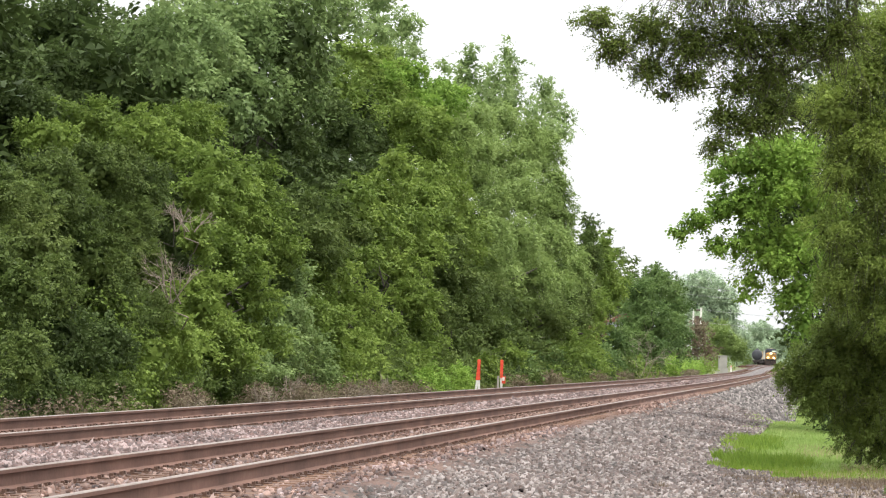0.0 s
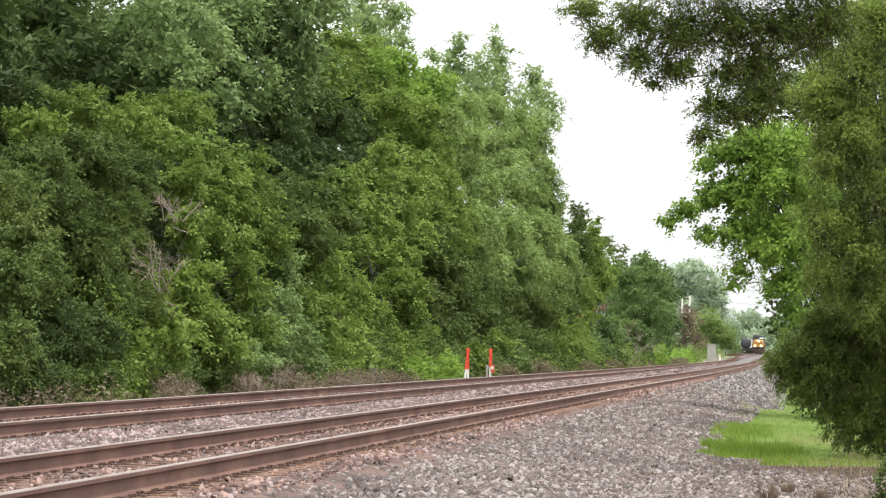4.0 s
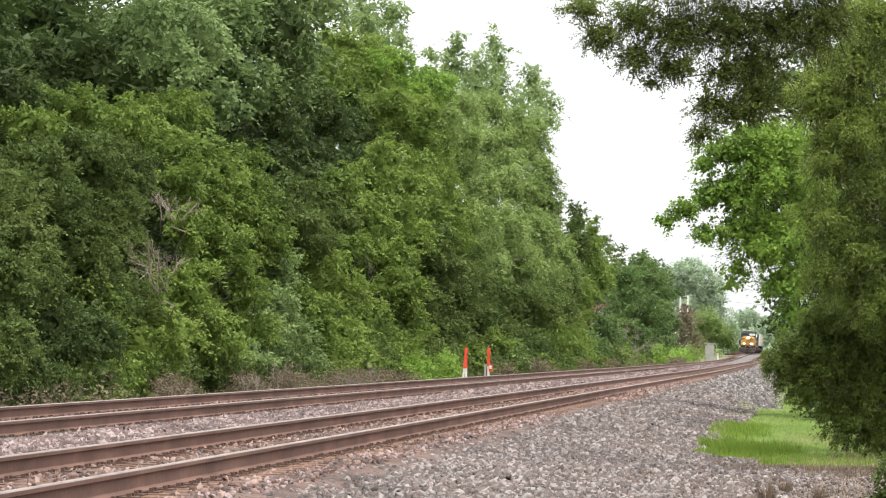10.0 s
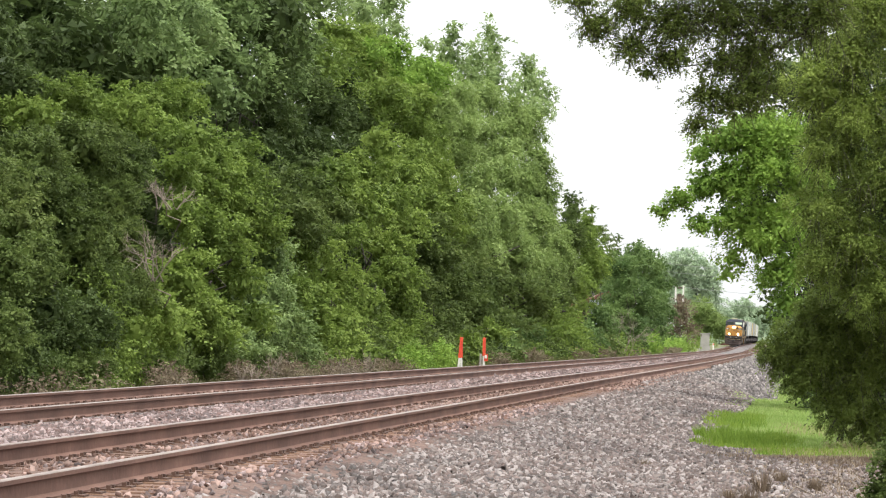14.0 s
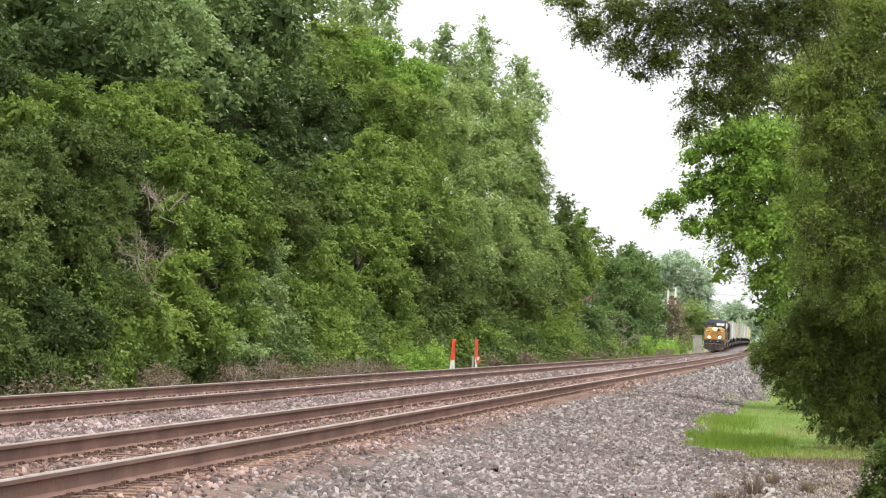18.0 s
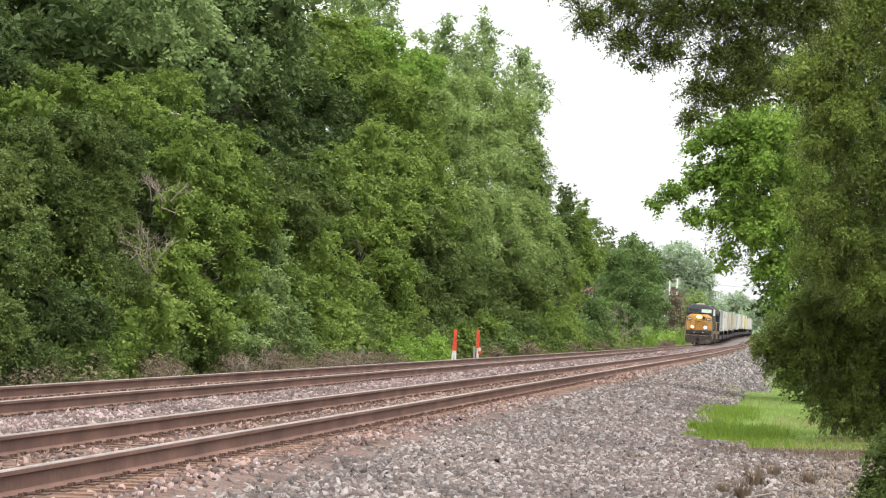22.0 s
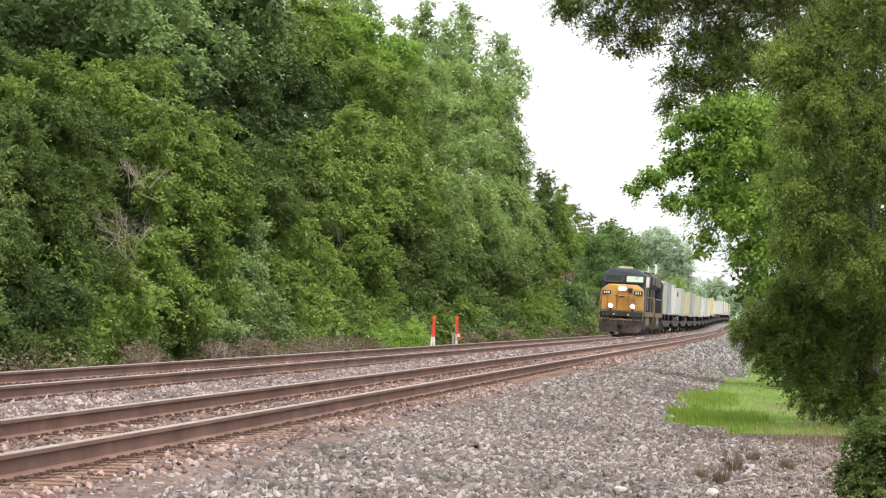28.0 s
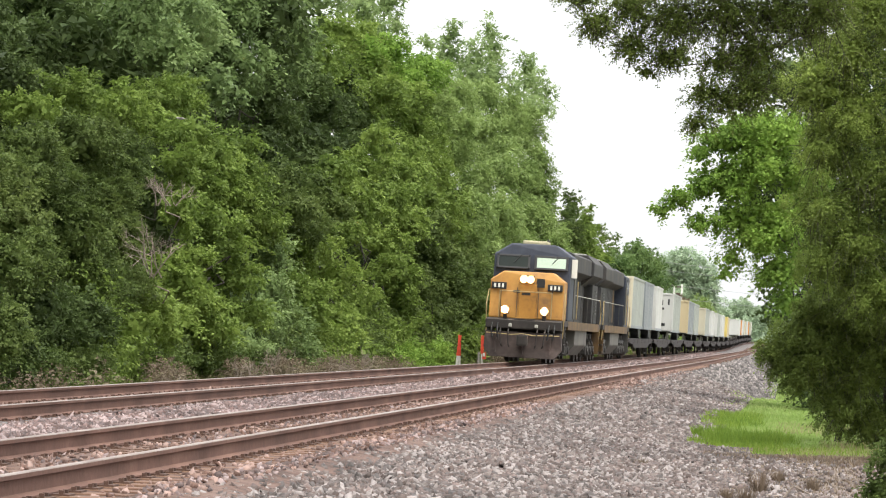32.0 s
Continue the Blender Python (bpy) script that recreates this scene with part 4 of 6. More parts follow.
plant("tree", "slender poplars with upright tops above the wood", leaf_poplar, (0.36, 214.42, -0.80), [(-0.06, 201.74, 20.87, 0.6, 0.6, 0.9), (-0.4, 201.88, 19.37, 1.2, 1.2, 1.27), (1.38, 216.53, 20.75, 1.04, 1.04, 1.45), (2.51, 224.15, 23.34, 0.5, 0.5, 1.16), (2.85, 228.63, 22.31, 0.85, 0.85, 1.44), (3.0, 231.12, 20.6, 1.2, 1.2, 1.46), (1.01, 216.33, 19.31, 1.6, 1.6, 1.04), (-1.6, 187.08, 18.77, 0.55, 0.55, 0.42), (1.67, 221.39, 18.52, 1.64, 1.64, 1.07)],
     6327, 0.224, 0.20, 0.14)
plant("tree", "slender poplar with a narrow light crown", leaf_poplar, (5.28, 248.05, -0.80), [(5.79, 244.21, 22.68, 0.72, 0.72, 1.09), (6.4, 255.05, 22.22, 1.51, 1.51, 1.42), (7.84, 262.77, 21.92, 0.97, 0.97, 1.27), (4.87, 237.51, 20.08, 1.14, 1.14, 0.88), (7.32, 261.04, 20.55, 1.45, 1.45, 0.97), (5.72, 244.28, 19.27, 1.18, 1.18, 1.09), (4.57, 230.78, 17.17, 0.94, 0.94, 0.94)],
     3552, 0.253, 0.20, 0.12)
plant("tree", "thin locust tree with flat feathery sprays", leaf_olive, (12.62, 275.84, -0.80), [(13.56, 279.6, 11.0, 1.24, 1.24, 0.31), (14.71, 289.57, 10.62, 1.29, 1.29, 0.27), (12.82, 269.84, 9.3, 1.0, 1.0, 0.3), (14.95, 286.88, 9.85, 0.74, 0.74, 0.21), (11.65, 259.54, 6.8, 1.25, 1.25, 1.15), (12.79, 268.96, 8.52, 1.0, 1.0, 0.7)],
     2004, 0.263, 0.20, 0.14)
elm = boughs("tree", "fine-leaved elm with drooping overhanging boughs", leaf_elm, (7.78, 39.86, -0.60), [(1.86, 40.0, 5.13, 0.31, 0.25, 0.27), (2.32, 40.0, 5.36, 0.44, 0.36, 0.33), (2.31, 40.0, 4.86, 0.33, 0.26, 0.22), (2.88, 40.0, 5.22, 0.52, 0.42, 0.41), (2.85, 40.0, 4.73, 0.39, 0.31, 0.19), (3.55, 40.0, 5.31, 0.56, 0.44, 0.43), (3.52, 40.0, 4.69, 0.37, 0.3, 0.22), (4.22, 40.0, 5.33, 0.56, 0.44, 0.44), (3.97, 40.0, 4.8, 0.41, 0.33, 0.33), (3.31, 40.0, 4.27, 0.31, 0.25, 0.25), (3.68, 40.0, 4.16, 0.33, 0.27, 0.28), (3.97, 40.0, 4.32, 0.33, 0.27, 0.28), (3.22, 40.0, 3.89, 0.25, 0.2, 0.18), (1.58, 40.0, 5.5, 0.33, 0.27, 0.19), (4.81, 40.0, 5.38, 0.52, 0.42, 0.41), (2.52, 40.0, 4.51, 0.15, 0.12, 0.09), (3.24, 40.0, 6.09, 1.26, 1.01, 0.41), (4.65, 40.0, 6.12, 0.89, 0.71, 0.41)],
     77896, 0.036, 0.50, 0.09, 0, 0.22)
plant("tree", "bright green box elder with broad leaves", leaf_bright, (8.85, 64.29, -0.60), [(5.73, 64.0, 5.25, 0.62, 0.62, 0.47), (6.38, 64.0, 5.42, 0.57, 0.57, 0.45), (5.2, 64.0, 4.97, 0.28, 0.28, 0.19), (6.45, 64.0, 4.7, 0.69, 0.69, 0.5), (5.86, 64.0, 4.33, 0.57, 0.57, 0.43), (5.29, 64.0, 4.32, 0.36, 0.36, 0.26), (4.86, 64.0, 3.99, 0.31, 0.31, 0.18), (6.97, 64.0, 5.37, 0.59, 0.59, 0.5), (7.34, 64.0, 4.43, 0.59, 0.59, 0.53), (5.87, 64.0, 3.62, 0.5, 0.5, 0.33), (5.28, 64.0, 3.49, 0.31, 0.31, 0.19), (6.42, 64.0, 3.22, 0.57, 0.57, 0.38), (6.94, 64.0, 3.47, 0.71, 0.71, 0.57), (5.93, 64.0, 2.76, 0.21, 0.21, 0.24), (5.81, 64.0, 2.42, 0.14, 0.14, 0.13), (6.9, 64.0, 2.52, 0.47, 0.47, 0.33), (4.45, 64.0, 3.75, 0.21, 0.21, 0.12), (7.15, 64.0, 1.81, 0.36, 0.36, 0.28)],
     24357, 0.082, 0.50, 0.10)
boughs("tree", "dense cedar elm with twigs hanging in long sprays", leaf_cedar, (6.90, 47.57, -0.60), [(5.53, 46.5, 4.88, 0.52, 0.52, 0.5), (5.99, 46.5, 5.45, 0.56, 0.56, 0.52), (6.32, 46.5, 6.15, 0.52, 0.52, 0.5), (6.18, 46.5, 4.5, 0.6, 0.6, 0.53), (5.72, 46.5, 3.93, 0.5, 0.5, 0.47), (6.37, 46.5, 3.47, 0.56, 0.56, 0.53), (5.64, 46.5, 3.02, 0.5, 0.5, 0.47), (6.21, 46.5, 2.52, 0.59, 0.59, 0.53), (5.73, 46.5, 2.29, 0.41, 0.41, 0.43), (6.4, 46.5, 1.79, 0.52, 0.52, 0.43), (7.1, 46.5, 3.87, 0.69, 0.69, 0.95), (7.13, 46.5, 1.97, 0.69, 0.69, 0.69), (7.15, 46.5, 5.6, 0.69, 0.69, 0.95)],
     144896, 0.037, 0.70, 0.10, 0, 0.7)
# Lower part of the cedar elm, given darker leaves for its shade.
boughs("tree", "lower cedar elm branches reaching the ground, shade put into darker leaves", leaf_cedar_shade, (7.30, 48.60, -0.60), [(5.72, 47.5, 1.61, 0.37, 0.37, 0.37), (6.01, 47.5, 1.48, 0.53, 0.53, 0.48), (6.55, 47.5, 1.19, 0.57, 0.57, 0.51), (5.49, 47.5, 1.15, 0.41, 0.41, 0.33), (5.1, 47.5, 0.89, 0.3, 0.3, 0.23), (5.3, 47.5, 0.7, 0.35, 0.35, 0.21), (5.81, 47.5, 0.82, 0.51, 0.51, 0.41), (6.47, 47.5, 0.53, 0.55, 0.55, 0.48), (5.59, 47.5, 0.42, 0.35, 0.35, 0.21), (6.17, 47.5, -0.01, 0.46, 0.46, 0.35), (6.7, 47.5, -0.26, 0.42, 0.42, 0.44), (7.21, 47.5, 0.94, 0.53, 0.53, 0.7), (7.23, 47.5, -0.2, 0.53, 0.53, 0.53)],
     85751, 0.039, 0.70, 0.10, 0, 0.7)
# Added dark filler that stands for the deep shade under the hanging boughs.
plant("shrub", "added dark leaf mass for the shade behind the hanging branches", leaf_dark_shade, (6.60, 51.50, -0.62), [(6.13, 51.0, 1.04, 0.47, 0.47, 0.43), (6.7, 51.0, 0.91, 0.57, 0.57, 0.52), (7.27, 51.0, 1.11, 0.57, 0.57, 0.57), (6.62, 51.0, 0.25, 0.47, 0.47, 0.38), (7.19, 51.0, 0.17, 0.52, 0.52, 0.43), (6.97, 51.0, 1.86, 0.52, 0.52, 0.47)],
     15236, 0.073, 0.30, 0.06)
plant("shrub", "olive-green bush at the gravel's edge", leaf_olive, (4.15, 27.60, -0.60), [(4.03, 27.5, -0.04, 0.18, 0.18, 0.17), (3.97, 27.5, -0.25, 0.15, 0.15, 0.12), (4.27, 27.5, 0.0, 0.25, 0.25, 0.25), (3.9, 27.5, -0.44, 0.15, 0.15, 0.11), (4.09, 27.5, -0.41, 0.28, 0.28, 0.2)],
     6923, 0.039, 0.30, 0.04)
plant("tree", "rounded dark green tree beside the tracks", leaf_oak, (19.03, 310.86, -0.80), [(18.25, 301.63, 8.83, 2.68, 2.68, 2.01), (16.42, 290.57, 7.32, 1.83, 1.83, 1.94), (21.3, 321.74, 7.49, 2.03, 2.03, 2.38), (18.57, 310.09, 4.9, 3.45, 3.45, 2.58), (22.62, 332.83, 4.03, 2.1, 2.1, 2.59), (16.52, 288.0, 1.94, 2.24, 2.24, 1.6), (15.86, 288.0, 2.72, 1.28, 1.28, 1.39), (21.61, 324.44, 2.14, 2.16, 2.16, 1.44)],
     28489, 0.255, 0.30, 0.16)
plant("tree", "large distant tree beyond the railway", leaf_far_haze, (53.32, 720.00, -0.80), [(50.96, 720.0, 16.94, 4.27, 4.27, 4.53), (55.61, 720.0, 18.13, 5.07, 5.07, 4.53), (59.95, 720.0, 15.17, 3.73, 3.73, 4.53), (54.43, 720.0, 11.69, 6.4, 6.4, 4.53), (61.11, 720.0, 11.2, 3.73, 3.73, 4.0), (57.85, 720.0, 7.78, 5.33, 5.33, 4.0)],
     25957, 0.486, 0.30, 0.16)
plant("tree", "hazy distant tree near the horizon", leaf_far_haze, (137.49, 1401.43, -0.80), [(134.66, 1401.43, 14.78, 6.75, 6.75, 6.75), (140.46, 1401.43, 11.04, 6.23, 6.23, 7.27), (145.18, 1401.43, 8.57, 6.23, 6.23, 5.19), (137.43, 1401.43, 7.07, 9.08, 9.08, 4.67)],
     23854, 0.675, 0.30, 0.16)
plant("tree", "distant tree beside the railway's bend, haze put into its leaf colour", leaf_far_haze, (86.04, 964.29, -0.80), [(85.93, 964.29, 7.63, 3.57, 3.57, 4.29), (88.32, 964.29, 5.01, 2.86, 2.86, 3.21), (83.73, 964.29, 10.25, 3.21, 3.21, 4.29)],
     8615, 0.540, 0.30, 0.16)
# The paler willow leaf colour puts haze on this far thicket.
plant("shrub", "light green roadside thicket far along the railway", leaf_willow, (56.96, 668.57, -0.80), [(54.94, 668.57, 7.95, 3.22, 3.22, 2.72), (58.11, 668.57, 5.18, 2.97, 2.97, 2.72), (60.13, 668.57, 3.26, 1.98, 1.98, 1.98), (53.81, 668.57, 3.59, 3.22, 3.22, 2.48)],
     10448, 0.390, 0.30, 0.05)
plant("shrub", "brown half-dead brush on a low bank", leaf_dry, (32.23, 424.29, -0.80), [(32.6, 424.29, 4.8, 1.57, 1.57, 2.2), (33.76, 424.29, 2.47, 1.26, 1.26, 1.41), (31.39, 424.29, 2.96, 1.41, 1.41, 2.04), (31.94, 424.29, 6.12, 1.1, 1.1, 1.1)],
     1719, 0.300, 0.30, 0.05)
plant("tree", "shaded leafy tree standing behind the roadside elms", leaf_dark_shade, (11.28, 79.71, -0.60), [(9.05, 79.71, 5.66, 1.62, 1.62, 1.33), (10.51, 79.71, 6.44, 1.77, 1.77, 1.62), (11.16, 79.71, 3.8, 1.62, 1.62, 1.77), (9.53, 79.71, 3.75, 1.48, 1.48, 1.33), (9.73, 79.71, 1.84, 1.48, 1.48, 1.33), (11.21, 79.71, 1.29, 1.33, 1.33, 1.62), (8.3, 82.29, 4.56, 0.91, 0.91, 0.91), (10.03, 77.14, -0.17, 1.14, 1.14, 1.0), (9.0, 79.71, 7.88, 1.77, 1.77, 1.03), (10.75, 79.71, 8.82, 1.48, 1.48, 1.48), (11.85, 79.71, 6.18, 1.03, 1.03, 1.92)],
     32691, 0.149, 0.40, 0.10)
plant("tree", "hazy distant wood at the end of the railway", leaf_far_haze, (115.19, 1131.43, -0.80), [(118.2, 1131.43, 9.86, 6.29, 6.29, 4.61), (111.98, 1131.43, 6.97, 5.45, 5.45, 3.35), (124.45, 1131.43, 11.49, 6.29, 6.29, 5.45), (106.35, 1131.43, 5.78, 4.61, 4.61, 2.93), (119.34, 1131.43, 5.7, 10.48, 10.48, 2.93), (119.41, 1131.43, 2.56, 10.48, 10.48, 3.35), (109.96, 1131.43, 3.57, 8.38, 8.38, 3.35)],
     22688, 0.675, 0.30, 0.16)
plant("tree", "leafy tree behind the small house", leaf_olive, (19.28, 385.71, -0.80), [(18.24, 385.71, 9.16, 2.57, 2.57, 2.86), (20.64, 385.71, 10.08, 1.86, 1.86, 2.14), (19.21, 385.71, 4.33, 3.57, 3.57, 2.86), (19.86, 385.71, 7.2, 2.5, 2.5, 2.86)],
     9170, 0.360, 0.30, 0.16)
plant("tree", "dark-leaved tree deep in the wood", leaf_dark_shade, (-11.72, 113.14, -0.80), [(-14.36, 113.14, 11.95, 2.93, 2.93, 1.89), (-9.95, 113.14, 11.86, 2.51, 2.51, 1.89), (-11.57, 113.14, 9.92, 2.51, 2.51, 1.68), (-6.81, 113.14, 12.57, 1.89, 1.89, 1.68)],
     7450, 0.270, 0.30, 0.15)

# undergrowth along the foot of the wood, and the dense wood behind
rnd = random.Random(7)
kinds = [(leaf_olive, "low olive-green undergrowth at the foot of the wood"), (leaf_fresh, "fresh green undergrowth beside the ballast"),
         (leaf_dark_shade, "dark leafy undergrowth in the shade of the wood"), (leaf_dry, "dry brown brush at the foot of the wood")]
y = 46.0
while y < 303:
    mat, label = kinds[rnd.choices((0, 1, 2, 3), (4, 3, 2, 1.3))[0]]
    r = rnd.uniform(0.9, 1.5) * (1 + y / 500)
    c = on_line(y, -5.0 - r - rnd.uniform(0, 0.8), -0.85)
    h = rnd.uniform(0.7, 1.5) if mat is leaf_dry else rnd.uniform(1.3, 2.6)
    leaf = 0.04 + y * 0.00078
    blobs = [(c.x + rnd.uniform(-1, 1) * r * 0.7, c.y + rnd.uniform(-1, 1) * r, -0.8 + h * rnd.uniform(0.3, 0.75), r * rnd.uniform(0.6, 0.9), r * rnd.uniform(0.7, 1), h * rnd.uniform(0.35, 0.6)) for _ in range(4)]
    plant("shrub", label, mat, tuple(c), blobs, int(2600 * (0.1 / leaf) * r), leaf, 0.3, 0.04)
    y += r * 2.0
# Backing trees whose dark leaf colour paints the wood's shaded hollows.
y = 66.0
while y < 276:
    c = on_line(y, rnd.uniform(-16, -13), -0.7)
    h = rnd.uniform(10.6, 11.6) if y < 150 else rnd.uniform(9.0, 10.2) if y < 235 else rnd.uniform(6, 7)
    blobs = [(c.x + rnd.uniform(-1.5, 1.5), c.y + rnd.uniform(-2, 2), h * k, 2.9, 3.8, 1.9) for k in (0.12, 0.33, 0.53, 0.70, 0.86)]
    plant("tree", "shaded tree deep in the wood", leaf_dark_shade, tuple(c), blobs, 8500, 0.38, 0.3, 0.18)
    y += rnd.uniform(5.0, 7.0)

# low bushes along the far end of the line
for k in range(18):
    y = 330 + k * 19.0
    c = on_line(y, rnd.uniform(-15, -8.5), -0.85)
    r, h = rnd.uniform(2.2, 3.4), rnd.uniform(2.6, 3.8)
    mat = rnd.choice((leaf_fresh, leaf_bright, leaf_bright, leaf_far_haze))
    blobs = [(c.x + rnd.uniform(-1, 1) * r * 0.8, c.y + rnd.uniform(-1, 1) * r * 1.5, -0.8 + h * rnd.uniform(0.3, 0.7), r * 0.8, r, h * 0.5) for _ in range(4)]
    plant("shrub", "light green bush beside the far stretch of railway", mat, tuple(c), blobs, 2600, 0.28, 0.2, 0.06)

# Second backing row, its shade likewise carried by the dark leaf colour.
y = 100.0
while y < 215:
    c = on_line(y, rnd.uniform(-22, -19), -0.7)
    h = rnd.uniform(10.0, 11.5)
    blobs = [(c.x + rnd.uniform(-1.5, 1.5), c.y + rnd.uniform(-2, 2), h * k, 3.0, 4.2, 2.1) for k in (0.2, 0.42, 0.63, 0.82)]
    plant("tree", "shaded tree deep in the wood", leaf_dark_shade, tuple(c), blobs, 6500, 0.42, 0.3, 0.18)
    y += rnd.uniform(6.0, 8.0)
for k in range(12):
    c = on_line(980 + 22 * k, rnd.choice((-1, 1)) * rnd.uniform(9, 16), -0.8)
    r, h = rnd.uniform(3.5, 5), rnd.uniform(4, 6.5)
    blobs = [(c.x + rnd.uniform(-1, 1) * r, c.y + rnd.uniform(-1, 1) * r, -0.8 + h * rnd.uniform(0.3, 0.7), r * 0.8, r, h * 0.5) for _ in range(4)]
    plant("shrub", "hazy thicket at the far bend of the railway", leaf_far_haze, tuple(c), blobs, 1500, 0.5, 0.2, 0.06)

# ---- small things beside the line ----
marker_red = mottled("marker_red_orange", [(0.3, (0.55, 0.034, 0.02)), (0.7, (0.68, 0.09, 0.03))], 5.0, 0.5)
marker_white = mottled("marker_white", [(0.3, (0.55, 0.54, 0.50)), (0.7, (0.72, 0.71, 0.67))], 5.0, 0.5)
cabinet_grey = mottled("cabinet_grey_paint", [(0.3, (0.24, 0.235, 0.205)), (0.7, (0.31, 0.30, 0.265))], 1.5, 0.6)
old_timber = mottled("old_brown_timber", [(0.3, (0.05, 0.035, 0.028)), (0.7, (0.11, 0.08, 0.065))], 2.0, 0.9, bump=0.4)
wall_blue = mottled("pale_blue_siding", [(0.3, (0.42, 0.48, 0.55)), (0.7, (0.5, 0.56, 0.62))], 1.0, 0.7)
roof_red = mottled("rust_red_roofing", [(0.3, (0.15, 0.065, 0.045)), (0.7, (0.22, 0.10, 0.07))], 1.5, 0.8)
pale_rock = mottled("pale_rock", [(0.3, (0.2380, 0.2170, 0.1890)), (0.7, (0.3500, 0.3290, 0.2940))], 6.0, 0.85, bump=0.4)
wire_mat = material("pale_cable", (0.22, 0.23, 0.22), 0.6)
tank_black = mottled("black_tank_paint", [(0.3, (0.02, 0.022, 0.028)), (0.7, (0.04, 0.042, 0.05))], 1.0, 0.45)

p = on_line(121, -3.2, -0.72)
m = thing("marker_post", tuple(p), "pair of leaning white marker posts with orange-red tops", "marker post", "buried-cable markers")
for k, lean in ((-0.10, 5.5), (0.08, -1.5)):
    leg = part("post", box(bmesh.new(), (0.085, 0.05, 1.0), (0, 0, 0.5), 0.01), marker_white, m)
    leg.matrix_local = pose(k, 0.05 if k > 0 else -0.05, 0, 0, lean, 0)
    cap = part("sleeve", box(bmesh.new(), (0.115, 0.07, 0.82), (0, 0, 1.30), 0.012), marker_red, leg, "orange-red marker sleeve")
p = on_line(130, -3.2, -0.72)
m = thing("marker_post", tuple(p), "white marker post with red top and small plate", "marker post", "buried-cable markers")
part("post", box(bmesh.new(), (0.10, 0.05, 1.0), (0, 0, 0.5), 0.01), marker_white, m)
part("sleeve", box(bmesh.new(), (0.13, 0.07, 0.78), (0, 0, 1.33), 0.012), marker_red, m, "red marker sleeve")
part("sign_plate", box(bmesh.new(), (0.16, 0.02, 0.30), (0.09, -0.05, 0.86), 0.01), marker_red, m)
part("sign_face", box(bmesh.new(), (0.10, 0.012, 0.14), (0.08, -0.068, 0.90), 0.005), marker_white, m)
part("side_stake", box(bmesh.new(), (0.09, 0.04, 1.05), (-0.14, 0, 0.5), 0.01), tank_grey_stake, m, "weathered grey stake")

p = Vector((40.95, 487, -0.2))
m = thing("relay_cabinet", tuple(p), "grey-beige metal railway relay cabinet on a plinth", "cabinet")
block("plinth", (1.6, 1.3, 0.9), (0, 0, 0.3), cabinet_grey, m, 0.02)
block("body", (1.35, 1.1, 1.9), (0, 0, 1.7), cabinet_grey, m, 0.03)
block("door", (1.15, 0.04, 1.6), (0, -0.57, 1.68), cabinet_grey, m, 0.01)
part("roof", prism2([(-0.78, 2.65), (0.78, 2.65), (0.70, 2.78), (-0.70, 2.78)], -0.65, 0.65), cabinet_grey, m)
m = thing("stake", (42.3, 487, -0.3), "short white stake beside the relay cabinet", "stake")
block("post", (0.22, 0.12, 1.4), (0, 0, 0.6), marker_white, m, 0.02)
block("reflector", (0.16, 0.03, 0.2), (0, -0.08, 1.15), marker_red, m, 0.01)

# brown timber structure with two white uprights, and the overhead cables that pass it
m = thing("timber_tower", (35.4, 470, -0.5), "dark brown timber post between two white uprights", "utility post")
block("post", (0.62, 0.5, 9.0), (0.05, 0, 4.5), old_timber, m, 0.03)
for x in (-0.55, 0.62):
    block("white_upright", (0.24, 0.2, 2.6), (x, 0, 9.0), marker_white, m, 0.02)
block("crossbar", (1.5, 0.16, 0.2), (0.03, 0.1, 8.0), old_timber, m, 0.02)
block("crossbar", (1.5, 0.16, 0.2), (0.03, 0.1, 9.9), old_timber, m, 0.02)


def cable(a, b, sag):
    a, b = Vector(a), Vector(b)
    t = thing("overhead_cable", tuple(a), "thin pale overhead cable strung between poles", "cable", "overhead cables")
    pts = [a.lerp(b, k / 12) - Vector((0, 0, sag * 4 * (k / 12) * (1 - k / 12))) - a for k in range(13)]
    bm = bmesh.new()
    for q, r in zip(pts, pts[1:]):
        rod(bm, q, r, 0.028, n=5)
    part("strand", bm, wire_mat, t)


for z, y in ((13.3, 462), (12.1, 463), (10.2, 472), (8.3, 474)):
    cable((16, y - 8, z + 1.2), (66, y + 14, z - 2.2), 0.5)
for x, y in ((16, 452), (66, 486)):
    m = thing("utility_pole", (x, y, -0.5), "wooden utility pole carrying overhead cables", "utility pole", "utility poles")
    part("pole", rod(bmesh.new(), (0, 0, 0), (0, 0, 15.0), 0.17, 0.12, 10), old_timber, m)
    block("crossarm", (2.2, 0.12, 0.14), (0, 0, 13.8), old_timber, m, 0.01)

# a house glimpsed through the trees
m = thing("house", (15.9, 332, -0.9), "small pale blue house with a rust-red brick wing behind trees", "house")
block("wall", (3.4, 5.0, 6.3), (1.0, 0, 3.15), wall_blue, m, 0.02)
bm = prism2([(-0.95, 6.3), (2.95, 6.3), (1.0, 7.3)], -2.9, 2.9)
part("roof", bm, roof_red, m)
block("brick_wing", (2.4, 4.0, 7.0), (-1.92, 0.2, 3.5), roof_red, m, 0.02, "rust-red brick wing")
w = block("window", (0.9, 0.06, 1.2), (0.9, -2.52, 3.4), board_dark, m, 0.01)
for dx in (-0.5, 0.5):
    block("frame", (0.08, 0.08, 1.36), (0.9 + dx, -2.54, 3.4), marker_white, w, 0.0)
block("sill", (1.2, 0.14, 0.08), (0.9, -2.56, 2.75), marker_white, w, 0.0)
